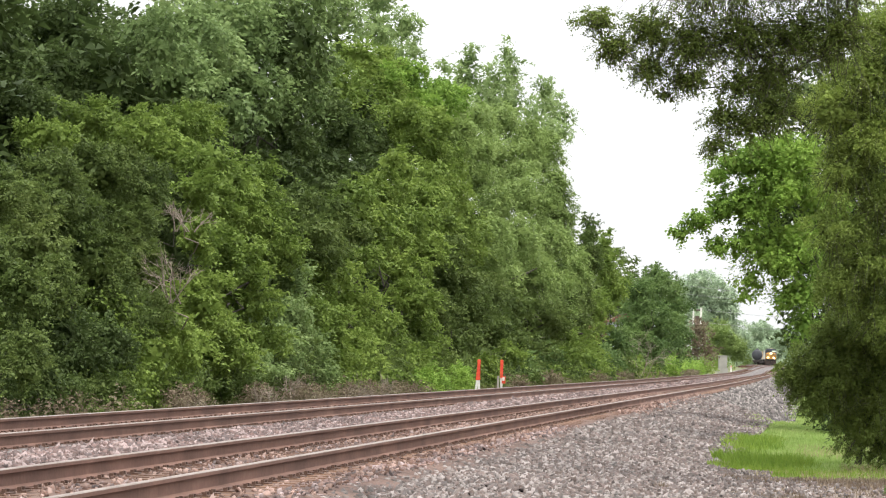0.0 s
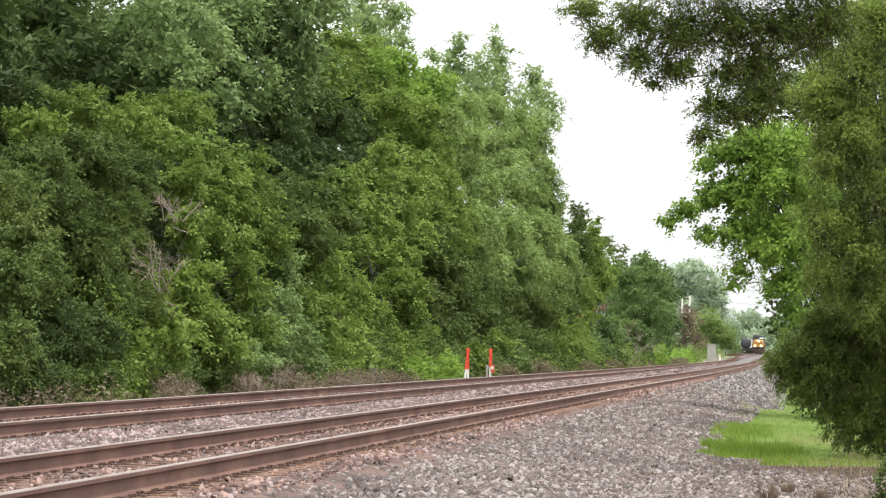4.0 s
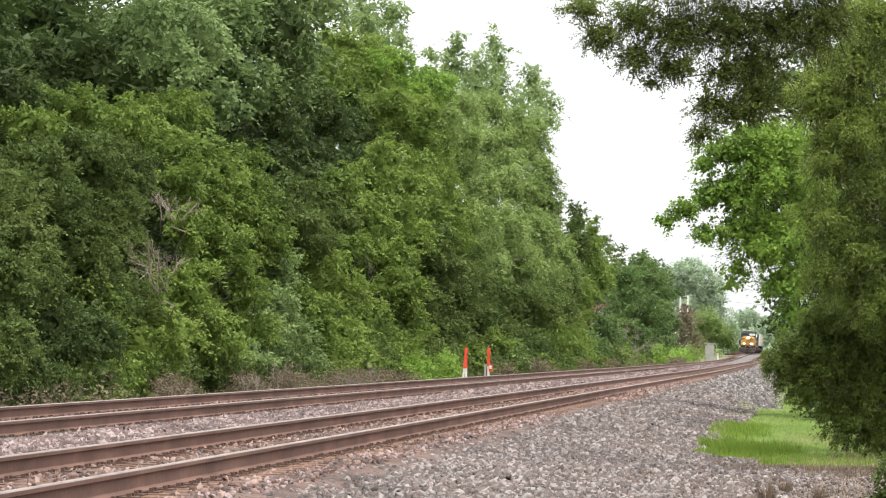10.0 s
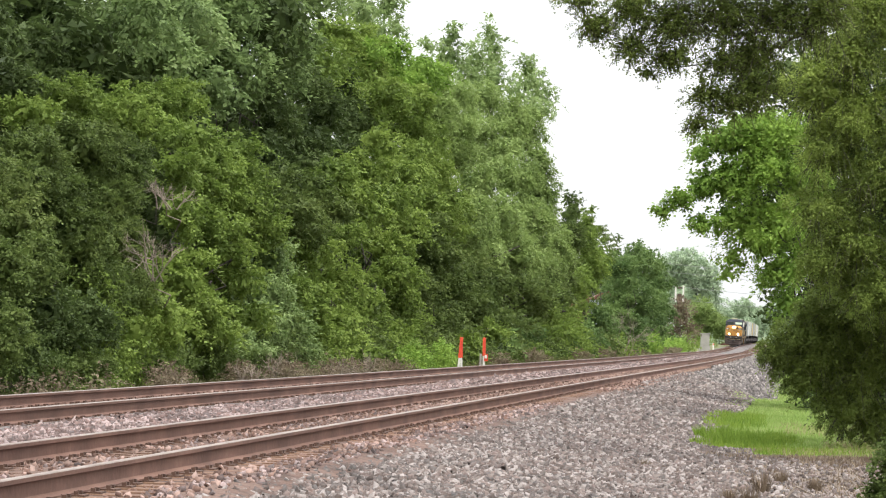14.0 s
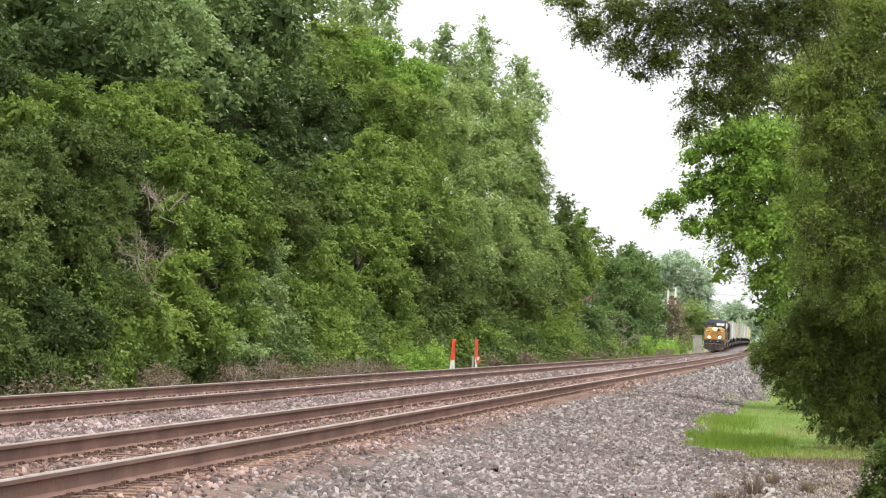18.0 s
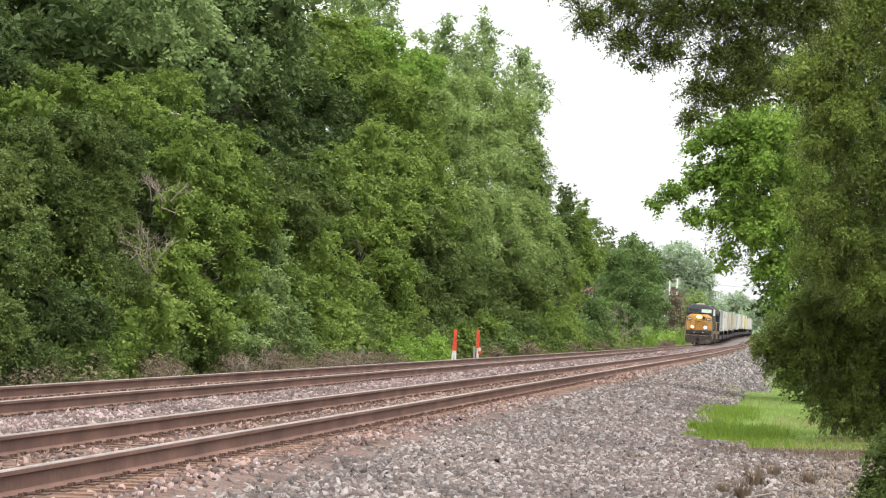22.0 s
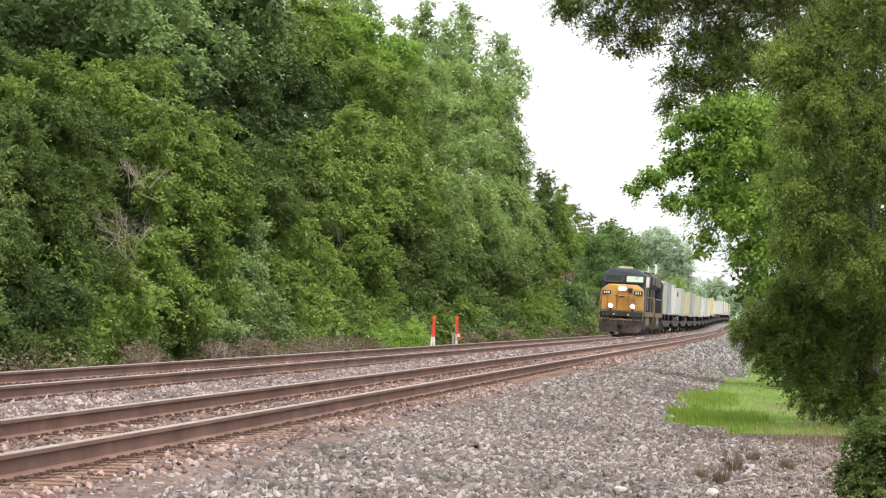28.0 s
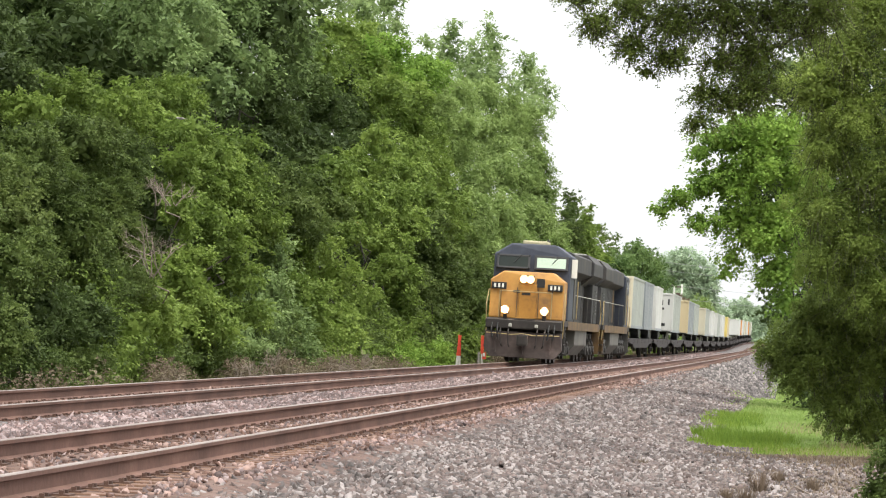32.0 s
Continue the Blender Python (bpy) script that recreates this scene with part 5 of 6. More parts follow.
block("chimney", (0.6, 0.6, 1.2), (-1.5, 0.6, 7.5), roof_red, m, 0.02)

# siding with a standing tank wagon
t = thing("track_siding", (0, 0, 0), "rusty siding track on timber ties beside the main line", "railway track", kind="structure")
rail(t, -3.25, 0.02, 640)
rail(t, -4.75, 0.02, 640)
verts, faces = [], []
for k in range(520):
    y = 642 + k * 0.9
    if y < 1100:
        a, b = on_line(y, -5.3, -0.17), on_line(y, -2.7, -0.17)
        o = len(verts)
        for q in (a, b):
            verts += [(q.x, q.y - 0.12, q.z - 0.3), (q.x, q.y + 0.12, q.z - 0.3), (q.x, q.y + 0.12, q.z), (q.x, q.y - 0.12, q.z)]
        faces += [(o + 3, o + 2, o + 6, o + 7), (o, o + 3, o + 7, o + 4), (o + 1, o + 5, o + 6, o + 2)]
tagged(mesh_part("ties", verts, faces, tie_mat, t), kind="stuff")
q = on_line(865, -4.0, 0.02)
m = thing("tank_wagon", tuple(q), "black tank wagon standing on the siding", "tank wagon", turn=-heading(865))
bm = rod(bmesh.new(), (0, -7.5, 2.75), (0, 7.5, 2.75), 1.5, n=32)
for y in (-7.5, 7.5):
    bmesh.ops.create_uvsphere(bm, u_segments=24, v_segments=12, radius=1.5, matrix=Matrix.Translation((0, y, 2.75)) @ Matrix.Diagonal((1, 0.3, 1, 1)))
part("tank", bm, tank_black, m)
part("manway", rod(bmesh.new(), (0, 0, 4.1), (0, 0, 4.6), 0.45, n=16), tank_black, m)
part("underframe", box(bmesh.new(), (1.2, 17.0, 0.5), (0, 0, 1.0), 0.03), black_frame, m)
block("end_sill", (2.8, 0.3, 0.35), (0, -8.4, 1.1), black_frame, m, 0.03)
block("end_sill", (2.8, 0.3, 0.35), (0, 8.4, 1.1), black_frame, m, 0.03)
for y in (-6.2, 6.2):
    bm = box(bmesh.new(), (1.9, 0.4, 0.3), (0, y, 0.75), 0.03)
    for x in (-0.75, 0.75):
        for dy in (-0.9, 0.9):
            rod(bm, (x - 0.06, y + dy, 0.42), (x + 0.06, y + dy, 0.42), 0.42, n=16)
    part("truck", bm, black_frame, m)


# bare dead branches
def bare_shrub(at, height, seed, label):
    rng = np.random.default_rng(seed)
    t = thing("dead_shrub", at, label, "shrub", "dead shrubs")

    def grow(bm, a, d, length, r, depth):
        b = a + d * length
        rod(bm, a, b, r, r * 0.7, 5)
        if depth:
            for _ in range(3):
                n = (d + Vector(rng.normal(size=3) * 0.45)).normalized()
                grow(bm, a.lerp(b, float(rng.uniform(0.5, 1.0))), n, length * float(rng.uniform(0.55, 0.8)), r * 0.6, depth - 1)

    for k in range(5):
        bm = bmesh.new()
        d = Vector((float(rng.normal()) * 0.45, float(rng.normal()) * 0.3, 1)).normalized()
        grow(bm, Vector((float(rng.normal()) * 0.15, 0, 0)), d, height * 0.42, 0.016 + height * 0.002, 3)
        part("stem", bm, dead_wood, t)


bare_shrub((-7.18, 74.16, 2.16), 1.5, 5, "pale dead branches sticking out of the green thicket")
holder = [o for o in bpy.data.objects if o.name.startswith("dead_shrub")][0]
part("root_stem", limb_mesh(bmesh.new(), (0.1, 1.7, -0.6), (0, 0, 0.1), 0.018, 0.014, np.random.default_rng(3)), dead_wood, holder)
bare_shrub((-7.18, 76.71, 4.02), 0.9, 15, "pale dead twigs among the bright green leaves")
holder = [o for o in bpy.data.objects if o.name.startswith("dead_shrub")][-1]
part("root_stem", limb_mesh(bmesh.new(), (0.1, 1.6, -0.5), (0, 0, 0.1), 0.016, 0.012, np.random.default_rng(3)), dead_wood, holder)
q = on_line(262, -4.6, -0.8)
bare_shrub(tuple(q), 5.6, 6, "bare grey dead shrub beside the ballast")

# rocks, dry tufts and sticks on the yard
for k, (x, y, r) in enumerate(((1.86, 27.9, 0.06), (2.70, 27.9, 0.055), (1.08, 28.3, 0.035))):
    rng = np.random.default_rng(40 + k)
    bm = bmesh.new()
    bmesh.ops.create_icosphere(bm, subdivisions=2, radius=r)
    cut = [unit(rng.normal(size=3)) for _ in range(7)]
    for v in bm.verts:
        for c in cut:
            e = float(np.dot(v.co, c)) - r * 0.72
            if e > 0:
                v.co -= Vector(c) * e
        v.co.x *= 1.35
    t = thing("rock", (x, y, -0.585), "pale angular rock lying on the gravel", "rock", "rocks on the yard")
    part("stone", bm, pale_rock, t).location = (0, 0, r * 0.45)
for k, (x, y, h) in enumerate(((3.42, 33.0, 0.24), (2.9, 31.2, 0.12), (3.0, 30.2, 0.2), (3.9, 35.5, 0.14), (2.5, 38.5, 0.12), (4.1, 33.9, 0.13))):
    rng = np.random.default_rng(60 + k)
    n = 150
    a = rng.uniform(0, 6.283, n)
    rr = rng.uniform(0, 0.08, n)
    b = np.stack([rr * np.cos(a), rr * np.sin(a), 0 * a - 0.02], -1)
    w = np.stack([-np.sin(a), np.cos(a), 0 * a], -1) * 0.006
    tip = b + np.stack([np.cos(a) * h * 0.4, np.sin(a) * h * 0.4, h * rng.uniform(0.6, 1.2, n)], -1)
    t = thing("grass_tuft", (x, y, -0.585), "dry brown tuft of dead grass on the gravel", "grass tuft", "dry tufts")
    quads("tuft", np.stack([b - w, b + w, tip], 1), dry_blade, t, sides=3)
for k, (x, y, a, n) in enumerate(((3.6, 31.8, 20, 0.5), (2.0, 33.0, 70, 0.45), (3.3, 29.8, -15, 0.6), (1.0, 34.0, 40, 0.35))):
    rng = np.random.default_rng(80 + k)
    t = thing("stick", (x, y, -0.57), "fallen dead stick lying on the gravel", "stick", "sticks on the yard", turn=a)
    part("branch", limb_mesh(bmesh.new(), (-n / 2, 0, 0), (n / 2, 0, 0.02), 0.014, 0.006, rng, 6), dead_wood, t)

# extra leafy patches beside the line
def low_patch(y, u, mat, label, r, h, leaf, n):
    c = on_line(y, u, -0.85)
    rr = random.Random(int(y))
    blobs = [(c.x + rr.uniform(-1, 1) * r, c.y + rr.uniform(-1, 1) * r * 2, -0.7 + h * rr.uniform(0.3, 0.6), r * 0.7, r, h * 0.5) for _ in range(4)]
    plant("shrub", label, mat, tuple(c), blobs, n, leaf, 0.2, 0.03)


low_patch(124, -4.9, leaf_bright, "bright green weeds beside the marker posts", 0.8, 1.5, 0.10, 4500)
low_patch(118, -5.0, leaf_bright, "bright green weeds beside the ballast", 0.7, 1.3, 0.10, 3500)
low_patch(318, -5.6, leaf_bright, "bright green weeds beside the ballast", 1.4, 2.8, 0.16, 3500)
low_patch(400, -7.5, leaf_bright, "bright green weedy bank beside the ballast", 2.2, 2.6, 0.18, 4500)
low_patch(425, -7.0, leaf_bright, "bright green weedy bank beside the ballast", 2.2, 2.4, 0.18, 4500)


# boughs of the overhanging elm
for k, (a, b, r, r2) in enumerate((
        (tuple(elm.location + Vector((0, 0, 0.5))), (6.69, 40.70, 6.48), 0.08, 0.04),
        ((6.69, 40.70, 6.48), (5.11, 40.70, 6.03), 0.04, 0.03),
        ((5.11, 40.70, 6.03), (4.63, 40.70, 5.15), 0.03, 0.026),
        ((4.63, 40.70, 5.15), (4.34, 40.70, 4.97), 0.026, 0.024),
        ((4.34, 40.70, 4.97), (3.92, 40.30, 4.72), 0.024, 0.019),
        ((3.92, 40.30, 4.72), (3.67, 40.30, 4.39), 0.019, 0.013),
        ((3.67, 40.30, 4.39), (3.54, 40.30, 4.14), 0.013, 0.007),
        ((4.63, 40.70, 5.15), (3.95, 40.30, 5.12), 0.02, 0.017),
        ((3.95, 40.30, 5.12), (3.28, 40.30, 5.15), 0.017, 0.011),
        ((3.28, 40.30, 5.15), (2.53, 40.30, 5.02), 0.011, 0.005),
        ((3.92, 40.30, 4.72), (3.29, 40.30, 4.69), 0.015, 0.01),
        ((3.29, 40.30, 4.69), (2.54, 40.30, 4.72), 0.01, 0.005))):
    part("bough", limb_mesh(bmesh.new(), Vector(a) - elm.location, Vector(b) - elm.location, r, r2, np.random.default_rng(200 + k), 7, 3), bark, elm)
# matted dry growth along the foot of the wood
for k in (0, 1, 3, 4, 6, 7, 8, 10, 11, 13, 14, 16):
    y = 57 + k * 4.1 + 1.3 * math.sin(k * 2.1)
    low_patch(y, -4.4, leaf_dry, "matted dry brown growth at the foot of the wood", 0.5 + 0.15 * math.sin(k * 1.7), 0.75 + 0.35 * math.sin(k * 2.9), 0.055, 800)

# dry brown stems at the foot of the wood
for k, y in enumerate((72, 82, 86.5, 92, 97.5, 103)):
    q = on_line(y, -4.5, -0.85)
    bare_shrub(tuple(q), 0.9 + 0.3 * (k % 3), 90 + k, "dry brown stems at the foot of the wood")
    low_patch(y + 1.5, -4.6, leaf_dry, "dry brown weeds at the foot of the wood", 0.55, 0.9, 0.06, 1800)

for k, y in enumerate((150, 172, 205, 236, 268, 300, 335, 352, 368, 384)):
    low_patch(y, -4.9, leaf_dry, "dry grey-brown weeds along the ballast shoulder", 0.8, 1.0, 0.11, 1500)

# ---- the train ----
SPEED, END_Y = 23.14, 115.7
yellow_paint = mottled("weathered_yellow_paint", [(0.25, (0.17, 0.085, 0.022)), (0.45, (0.34, 0.16, 0.024)), (0.8, (0.44, 0.225, 0.036))], 0.9, 0.55, bump=0.05, fine=8)
blue_paint = mottled("weathered_dark_blue_paint", [(0.25, (0.0126, 0.01575, 0.0243)), (0.5, (0.0231, 0.0294, 0.0459)), (0.8, (0.0441, 0.0525, 0.0756))], 0.7, 0.62, bump=0.05, fine=8)
black_iron = mottled("dirty_black_iron", [(0.25, (0.01296, 0.0108, 0.00936)), (0.5, (0.0252, 0.02088, 0.018)), (0.8, (0.054, 0.0432, 0.036))], 2.0, 0.85, bump=0.3)
grimy_grey = mottled("grimy_grey_steel", [(0.25, (0.03, 0.0276, 0.0252)), (0.5, (0.06, 0.0564, 0.0516)), (0.8, (0.102, 0.093, 0.084))], 1.3, 0.8, bump=0.2)
plow_brown = mottled("dusty_plow", [(0.25, (0.0330, 0.0247, 0.0217)), (0.5, (0.0630, 0.0464, 0.0406)), (0.8, (0.1200, 0.0870, 0.0754))], 1.5, 0.85, bump=0.2)
tank_grey = mottled("dusty_tank_grey", [(0.25, (0.072, 0.06624, 0.05616)), (0.7, (0.1368, 0.126, 0.108))], 1.0, 0.7)
pale_grey = mottled("pale_grey_roof", [(0.25, (0.30, 0.29, 0.26)), (0.7, (0.42, 0.41, 0.36))], 1.0, 0.6)
grimy_yellow = mottled("grimy_yellow_paint", [(0.3, (0.062, 0.0372, 0.0155)), (0.6, (0.1364, 0.0744, 0.0186)), (0.8, (0.2108, 0.1116, 0.0248))], 1.2, 0.7)
rail_yellow = mottled("faded_handrail_yellow", [(0.3, (0.26, 0.19, 0.08)), (0.7, (0.40, 0.30, 0.14))], 3.0, 0.6)
dark_glass = material("dark_window_glass", (0.012, 0.018, 0.014), 0.25)
dark_glass.node_tree.nodes["Principled BSDF"].inputs["Specular IOR Level"].default_value = 0.25
hood_grime = mottled("grimy_hood_paint", [(0.25, (0.012, 0.011, 0.010)), (0.5, (0.026, 0.025, 0.025)), (0.8, (0.065, 0.052, 0.04))], 0.8, 0.75, bump=0.05, fine=8)
cab_khaki = mottled("dusty_cab_side", [(0.3, (0.045, 0.044, 0.038)), (0.7, (0.095, 0.09, 0.072))], 0.9, 0.7)
cream_paint = mottled("cream_paint", [(0.3, (0.40, 0.36, 0.22)), (0.7, (0.52, 0.47, 0.3))], 2.0, 0.6)
# Pale metallic pane: imitates light seen through the cab from its far window.
bright_glass = material("brightened_window_glass", (0.40, 0.47, 0.35), 0.12, 0.85)
board_black = material("board_black", (0.015, 0.015, 0.015), 0.5)
board_white = material("board_white", (0.7, 0.68, 0.6), 0.6)
wheel_steel = mottled("wheel_steel", [(0.3, (0.05, 0.04, 0.035)), (0.7, (0.12, 0.10, 0.085))], 4.0, 0.6, 0.4)


def glow(name, color, power):
    m = material(name, color, 0.3)
    b = m.node_tree.nodes["Principled BSDF"]
    b.inputs["Emission Color"].default_value = (*color, 1)
    b.inputs["Emission Strength"].default_value = power
    return m


lamp_glow = glow("headlight_glow", (1.0, 0.80, 0.50), 60.0)
# Weak orange emission that paints the halo round the lamps.
halo_glow = glow("lamp_halo_glow", (1.0, 0.42, 0.13), 0.8)


def prism(bm, outline, a, b, axis="y", bevel=0.0):
    """Extrudes an outline: (x, z) pairs along y, or (y, z) pairs along x."""
    put = (lambda p, q, k: (p, k, q)) if axis == "y" else (lambda p, q, k: (k, p, q))
    lo = [bm.verts.new(put(p, q, a)) for p, q in outline]
    hi = [bm.verts.new(put(p, q, b)) for p, q in outline]
    n = len(outline)
    faces = [bm.faces.new(lo), bm.faces.new(hi[::-1])]
    faces += [bm.faces.new((lo[i], hi[i], hi[(i + 1) % n], lo[(i + 1) % n])) for i in range(n)]
    bmesh.ops.recalc_face_normals(bm, faces=faces)
    if bevel:
        bmesh.ops.bevel(bm, geom=list({e for f in faces for e in f.edges}), offset=bevel, segments=2, affect="EDGES", profile=0.7)
    return bm


def pipe(points, r=0.018, n=6):
    bm = bmesh.new()
    for a, b in zip(points, points[1:]):
        rod(bm, a, b, r, n=n)
    return bm


def wheelset(parent, x, r=0.53):
    bm = bmesh.new()
    for y in (-0.73, 0.73):
        rod(bm, (0, y - 0.065, 0), (0, y + 0.065, 0), r, n=28)
        rod(bm, (0, y * 0.9 - 0.02, 0), (0, y * 0.9 + 0.02, 0), r + 0.025, n=28)
        for k in range(6):
            a = k * math.pi / 3
            rod(bm, (math.cos(a) * 0.3, y * 1.1 - 0.01, math.sin(a) * 0.3), (math.cos(a) * 0.3, y * 1.1 + 0.01, math.sin(a) * 0.3), 0.05, n=8)
    rod(bm, (0, -0.8, 0), (0, 0.8, 0), 0.09, n=10)
    w = part("wheelset", bm, wheel_steel, parent)
    w.location = (x, 0, r)
    return w


def ring(r0, r1, y):
    """A short flared ring round a lamp, facing forwards, to carry its painted halo."""
    bm = bmesh.new()
    n = 20
    rows = [[bm.verts.new((x, y + r * math.cos(k * 2 * math.pi / n), r * math.sin(k * 2 * math.pi / n))) for k in range(n)] for x, r in ((0.085, r0), (0.13, r1), (0.10, r1 + 0.012), (0.06, r1))]
    for a, b in zip(rows, rows[1:]):
        for k in range(n):
            bm.faces.new((a[k], a[(k + 1) % n], b[(k + 1) % n], b[k]))
    return bm


WHEELSETS = []


def locomotive():
    t = thing("locomotive", (0, 0, 0), "weathered dark blue and yellow diesel locomotive with lit headlights", "locomotive", "diesel locomotives of the train")
    # underframe
    block("platform", (20.6, 3.04, 0.22), (-0.1, 0, 1.58), black_iron, t, 0.02)
    for y in (-1.5, 1.5):
        block("side_sill", (17.6, 0.06, 0.34), (-0.4, y, 1.52), grimy_yellow, t, 0.01, "grimy yellow side sill")
    part("anticlimber", prism(bmesh.new(), [(10.1, 1.25), (10.75, 1.30), (10.75, 1.62), (10.1, 1.69)], -1.45, 1.45, bevel=0.03), black_iron, t)
    # snow plow: two swept plates
    bm = bmesh.new()
    prism(bm, [(-1.45, 1.18), (-1.5, 0.55), (-1.25, 0.2), (1.25, 0.2), (1.5, 0.55), (1.45, 1.18)], 10.35, 10.62, "x", 0.03)
    for v in bm.verts:
        v.co.x += (0.55 - abs(v.co.y) * 0.36) * max(0.0, 1.0 - v.co.z) * 0.9
    part("snow_plow", bm, plow_brown, t, "dusty brown-black snow plow")
    bm = box(bmesh.new(), (0.9, 0.32, 0.30), (10.95, 0, 0.86), 0.05)
    box(bm, (0.35, 0.42, 0.42), (11.25, 0.03, 0.86), 0.08)
    part("coupler", bm, black_iron, t)
    for y in (-0.85, -0.55, 0.55, 0.85):
        part("air_hose", pipe([(10.78, y, 1.3), (11.0, y, 1.15), (11.02, y * 0.95, 0.7), (10.85, y * 0.9, 0.6)], 0.025), black_iron, t)
    for y in (-0.5, 0.5):
        block("uncoupling_bracket", (0.1, 0.12, 0.12), (10.8, y, 1.42), pale_grey, t, 0.02)
    for y in (-1.2, -0.98, 0.98, 1.2):
        part("jumper_cable", pipe([(10.78, y, 1.5), (10.92, y, 1.2), (10.9, y * 0.97, 0.92), (10.8, y * 0.92, 1.15)], 0.03), board_black, t)
    part("uncoupling_lever", pipe([(10.85, -1.4, 1.1), (10.95, -0.4, 1.06), (11.05, 0, 1.12), (10.95, 0.4, 1.06), (10.85, 1.4, 1.1)], 0.018), rail_yellow, t)
    for y in (-1.05, 0, 1.05):
        block("plow_brace", (0.08, 0.06, 0.8), (10.72, y, 0.75), plow_brown, t, 0.01)
    # nose
    bm = prism(bmesh.new(), [(-1.42, 1.69), (1.42, 1.69), (1.42, 3.16), (0.95, 3.5), (-0.95, 3.5), (-1.42, 3.16)], 8.4, 10.15, "x", 0.05)
    for v in bm.verts:
        if v.co.x > 9.5 and v.co.z > 2.7:
            v.co.x -= (v.co.z - 2.7) * 0.42
    nose = part("nose", bm, yellow_paint, t, "weathered yellow short hood")
    block("nose_door", (0.05, 0.66, 1.3), (10.15, 0.05, 2.36), yellow_paint, t, 0.02)
    part("door_window", prism(bmesh.new(), [(-0.15, -0.17), (0.15, -0.17), (0.17, 0.0), (0.15, 0.17), (-0.15, 0.17), (-0.17, 0.0)], -0.02, 0.02, "x"), board_black, t).location = (10.10, 0.52, 3.08)
    for y in (-0.98, -0.36, 0.46, 0.99):
        block("nose_seam", (0.02, 0.022, 1.15), (10.155, y, 2.3), board_black, t, 0.0)
    for y, z, w, h in ((-0.38, 2.72, 0.26, 0.10), (-0.02, 2.64, 0.34, 0.09)):
        block("emblem", (0.012, w, h), (10.185, y, z), board_black, t, 0.0, "faded dark emblem patch")
    block("step_plate", (0.3, 0.75, 0.05), (10.55, 0, 1.72), yellow_paint, t, 0.01, "bright yellow centre step")
    # headlight in the nose, ditch lights on the platform
    hl = part("headlight", box(bmesh.new(), (0.16, 0.58, 0.3), (-0.03, 0, 0), 0.05), board_black, t)
    hl.location = (10.13, 0, 3.2)
    for y in (-0.13, 0.13):
        bm = bmesh.new()
        bmesh.ops.create_uvsphere(bm, u_segments=16, v_segments=8, radius=0.095, matrix=Matrix.Translation((0.08, y, 0)) @ Matrix.Diagonal((0.4, 1, 1, 1)))
        part("lens", bm, lamp_glow, hl, "glowing headlight lens")
        # This ring is added to glow as the headlight's warm halo.
        part("reflector", ring(0.10, 0.145, y), halo_glow, hl, "added glowing ring that paints the lamp's warm halo")
    for y in (-0.75, 0.75):
        d = part("ditch_light", box(bmesh.new(), (0.22, 0.30, 0.30), (0, 0, 0), 0.03), board_black, t)
        d.location = (10.5, y, 2.0)
        bm = bmesh.new()
        bmesh.ops.create_uvsphere(bm, u_segments=16, v_segments=8, radius=0.1, matrix=Matrix.Translation((0.12, 0, 0)) @ Matrix.Diagonal((0.4, 1, 1, 1)))
        part("lens", bm, lamp_glow, d, "glowing ditch light lens")
        # The same added halo ring round the ditch light.
        part("reflector", ring(0.105, 0.15, 0.0), halo_glow, d, "added glowing ring that paints the lamp's warm halo")
        block("ditch_light_post", (0.1, 0.14, 0.26), (10.5, y, 1.76), black_iron, t, 0.01)
    # number boards: a dark board with pale bars
    for y in (-1.08, 1.08):
        b = block("number_board", (0.07, 0.58, 0.26), (10.07, y, 2.92), board_black, t, 0.015)
        for k in (-0.15, 0.0, 0.15):
            block("bar", (0.02, 0.075, 0.15), (0.045 + 10.07, y + k, 2.92), board_white, b, 0.0)
    # cab
    front = [(-1.5, 1.69), (1.5, 1.69), (1.5, 4.2), (0.86, 4.62), (-0.86, 4.62), (-1.5, 4.2)]
    bm = prism(bmesh.new(), front, 5.6, 8.55, "x", 0.06)
    for v in bm.verts:
        if v.co.x > 8.0 and v.co.z > 3.3:
            v.co.x -= (v.co.z - 3.3) * 0.30
    part("cab", bm, blue_paint, t, "dark blue wide cab")
    for y in (-0.74, 0.74):
        w = part("windshield", box(bmesh.new(), (0.03, 1.14, 0.42), (0, 0, 0), 0.012), bright_glass if y > 0 else dark_glass, t)
        w.matrix_local = pose(8.41, y, 3.90, 0, -16.5, 0)
        f = bmesh.new()
        for dz in (-0.245, 0.245):
            box(f, (0.06, 1.32, 0.08), (0, 0, dz), 0.015)
        for dy in (-0.61, 0.61):
            box(f, (0.06, 0.09, 0.57), (0, dy, 0), 0.015)
        part("window_frame", f, board_black, w)
        part("wiper", pipe([(0.04, 0.3, 0.28), (0.05, 0.02, -0.05)], 0.012), board_black, w)
    for side in (-1, 1):
        for x in (6.5, 7.5):
            w = block("side_window", (0.78, 0.03, 0.62), (x, side * 1.515, 3.72), dark_glass, t, 0.01)
            f = bmesh.new()
            for dz in (-0.33, 0.33):
                box(f, (0.86, 0.04, 0.05), (x, side * 1.52, 3.72 + dz), 0.008)
            for dx in (-0.41, 0.41):
                box(f, (0.05, 0.04, 0.66), (x + dx, side * 1.52, 3.72), 0.008)
            part("window_frame", f, board_black, w)
        if side > 0:
            block("wind_deflector", (0.05, 0.22, 0.72), (8.02, side * 1.62, 3.74), board_white, t, 0.01, "cream mirror and wind deflector")
        block("cab_door", (0.75, 0.04, 1.9), (5.98, side * 1.515, 2.75), cab_khaki, t, 0.01)
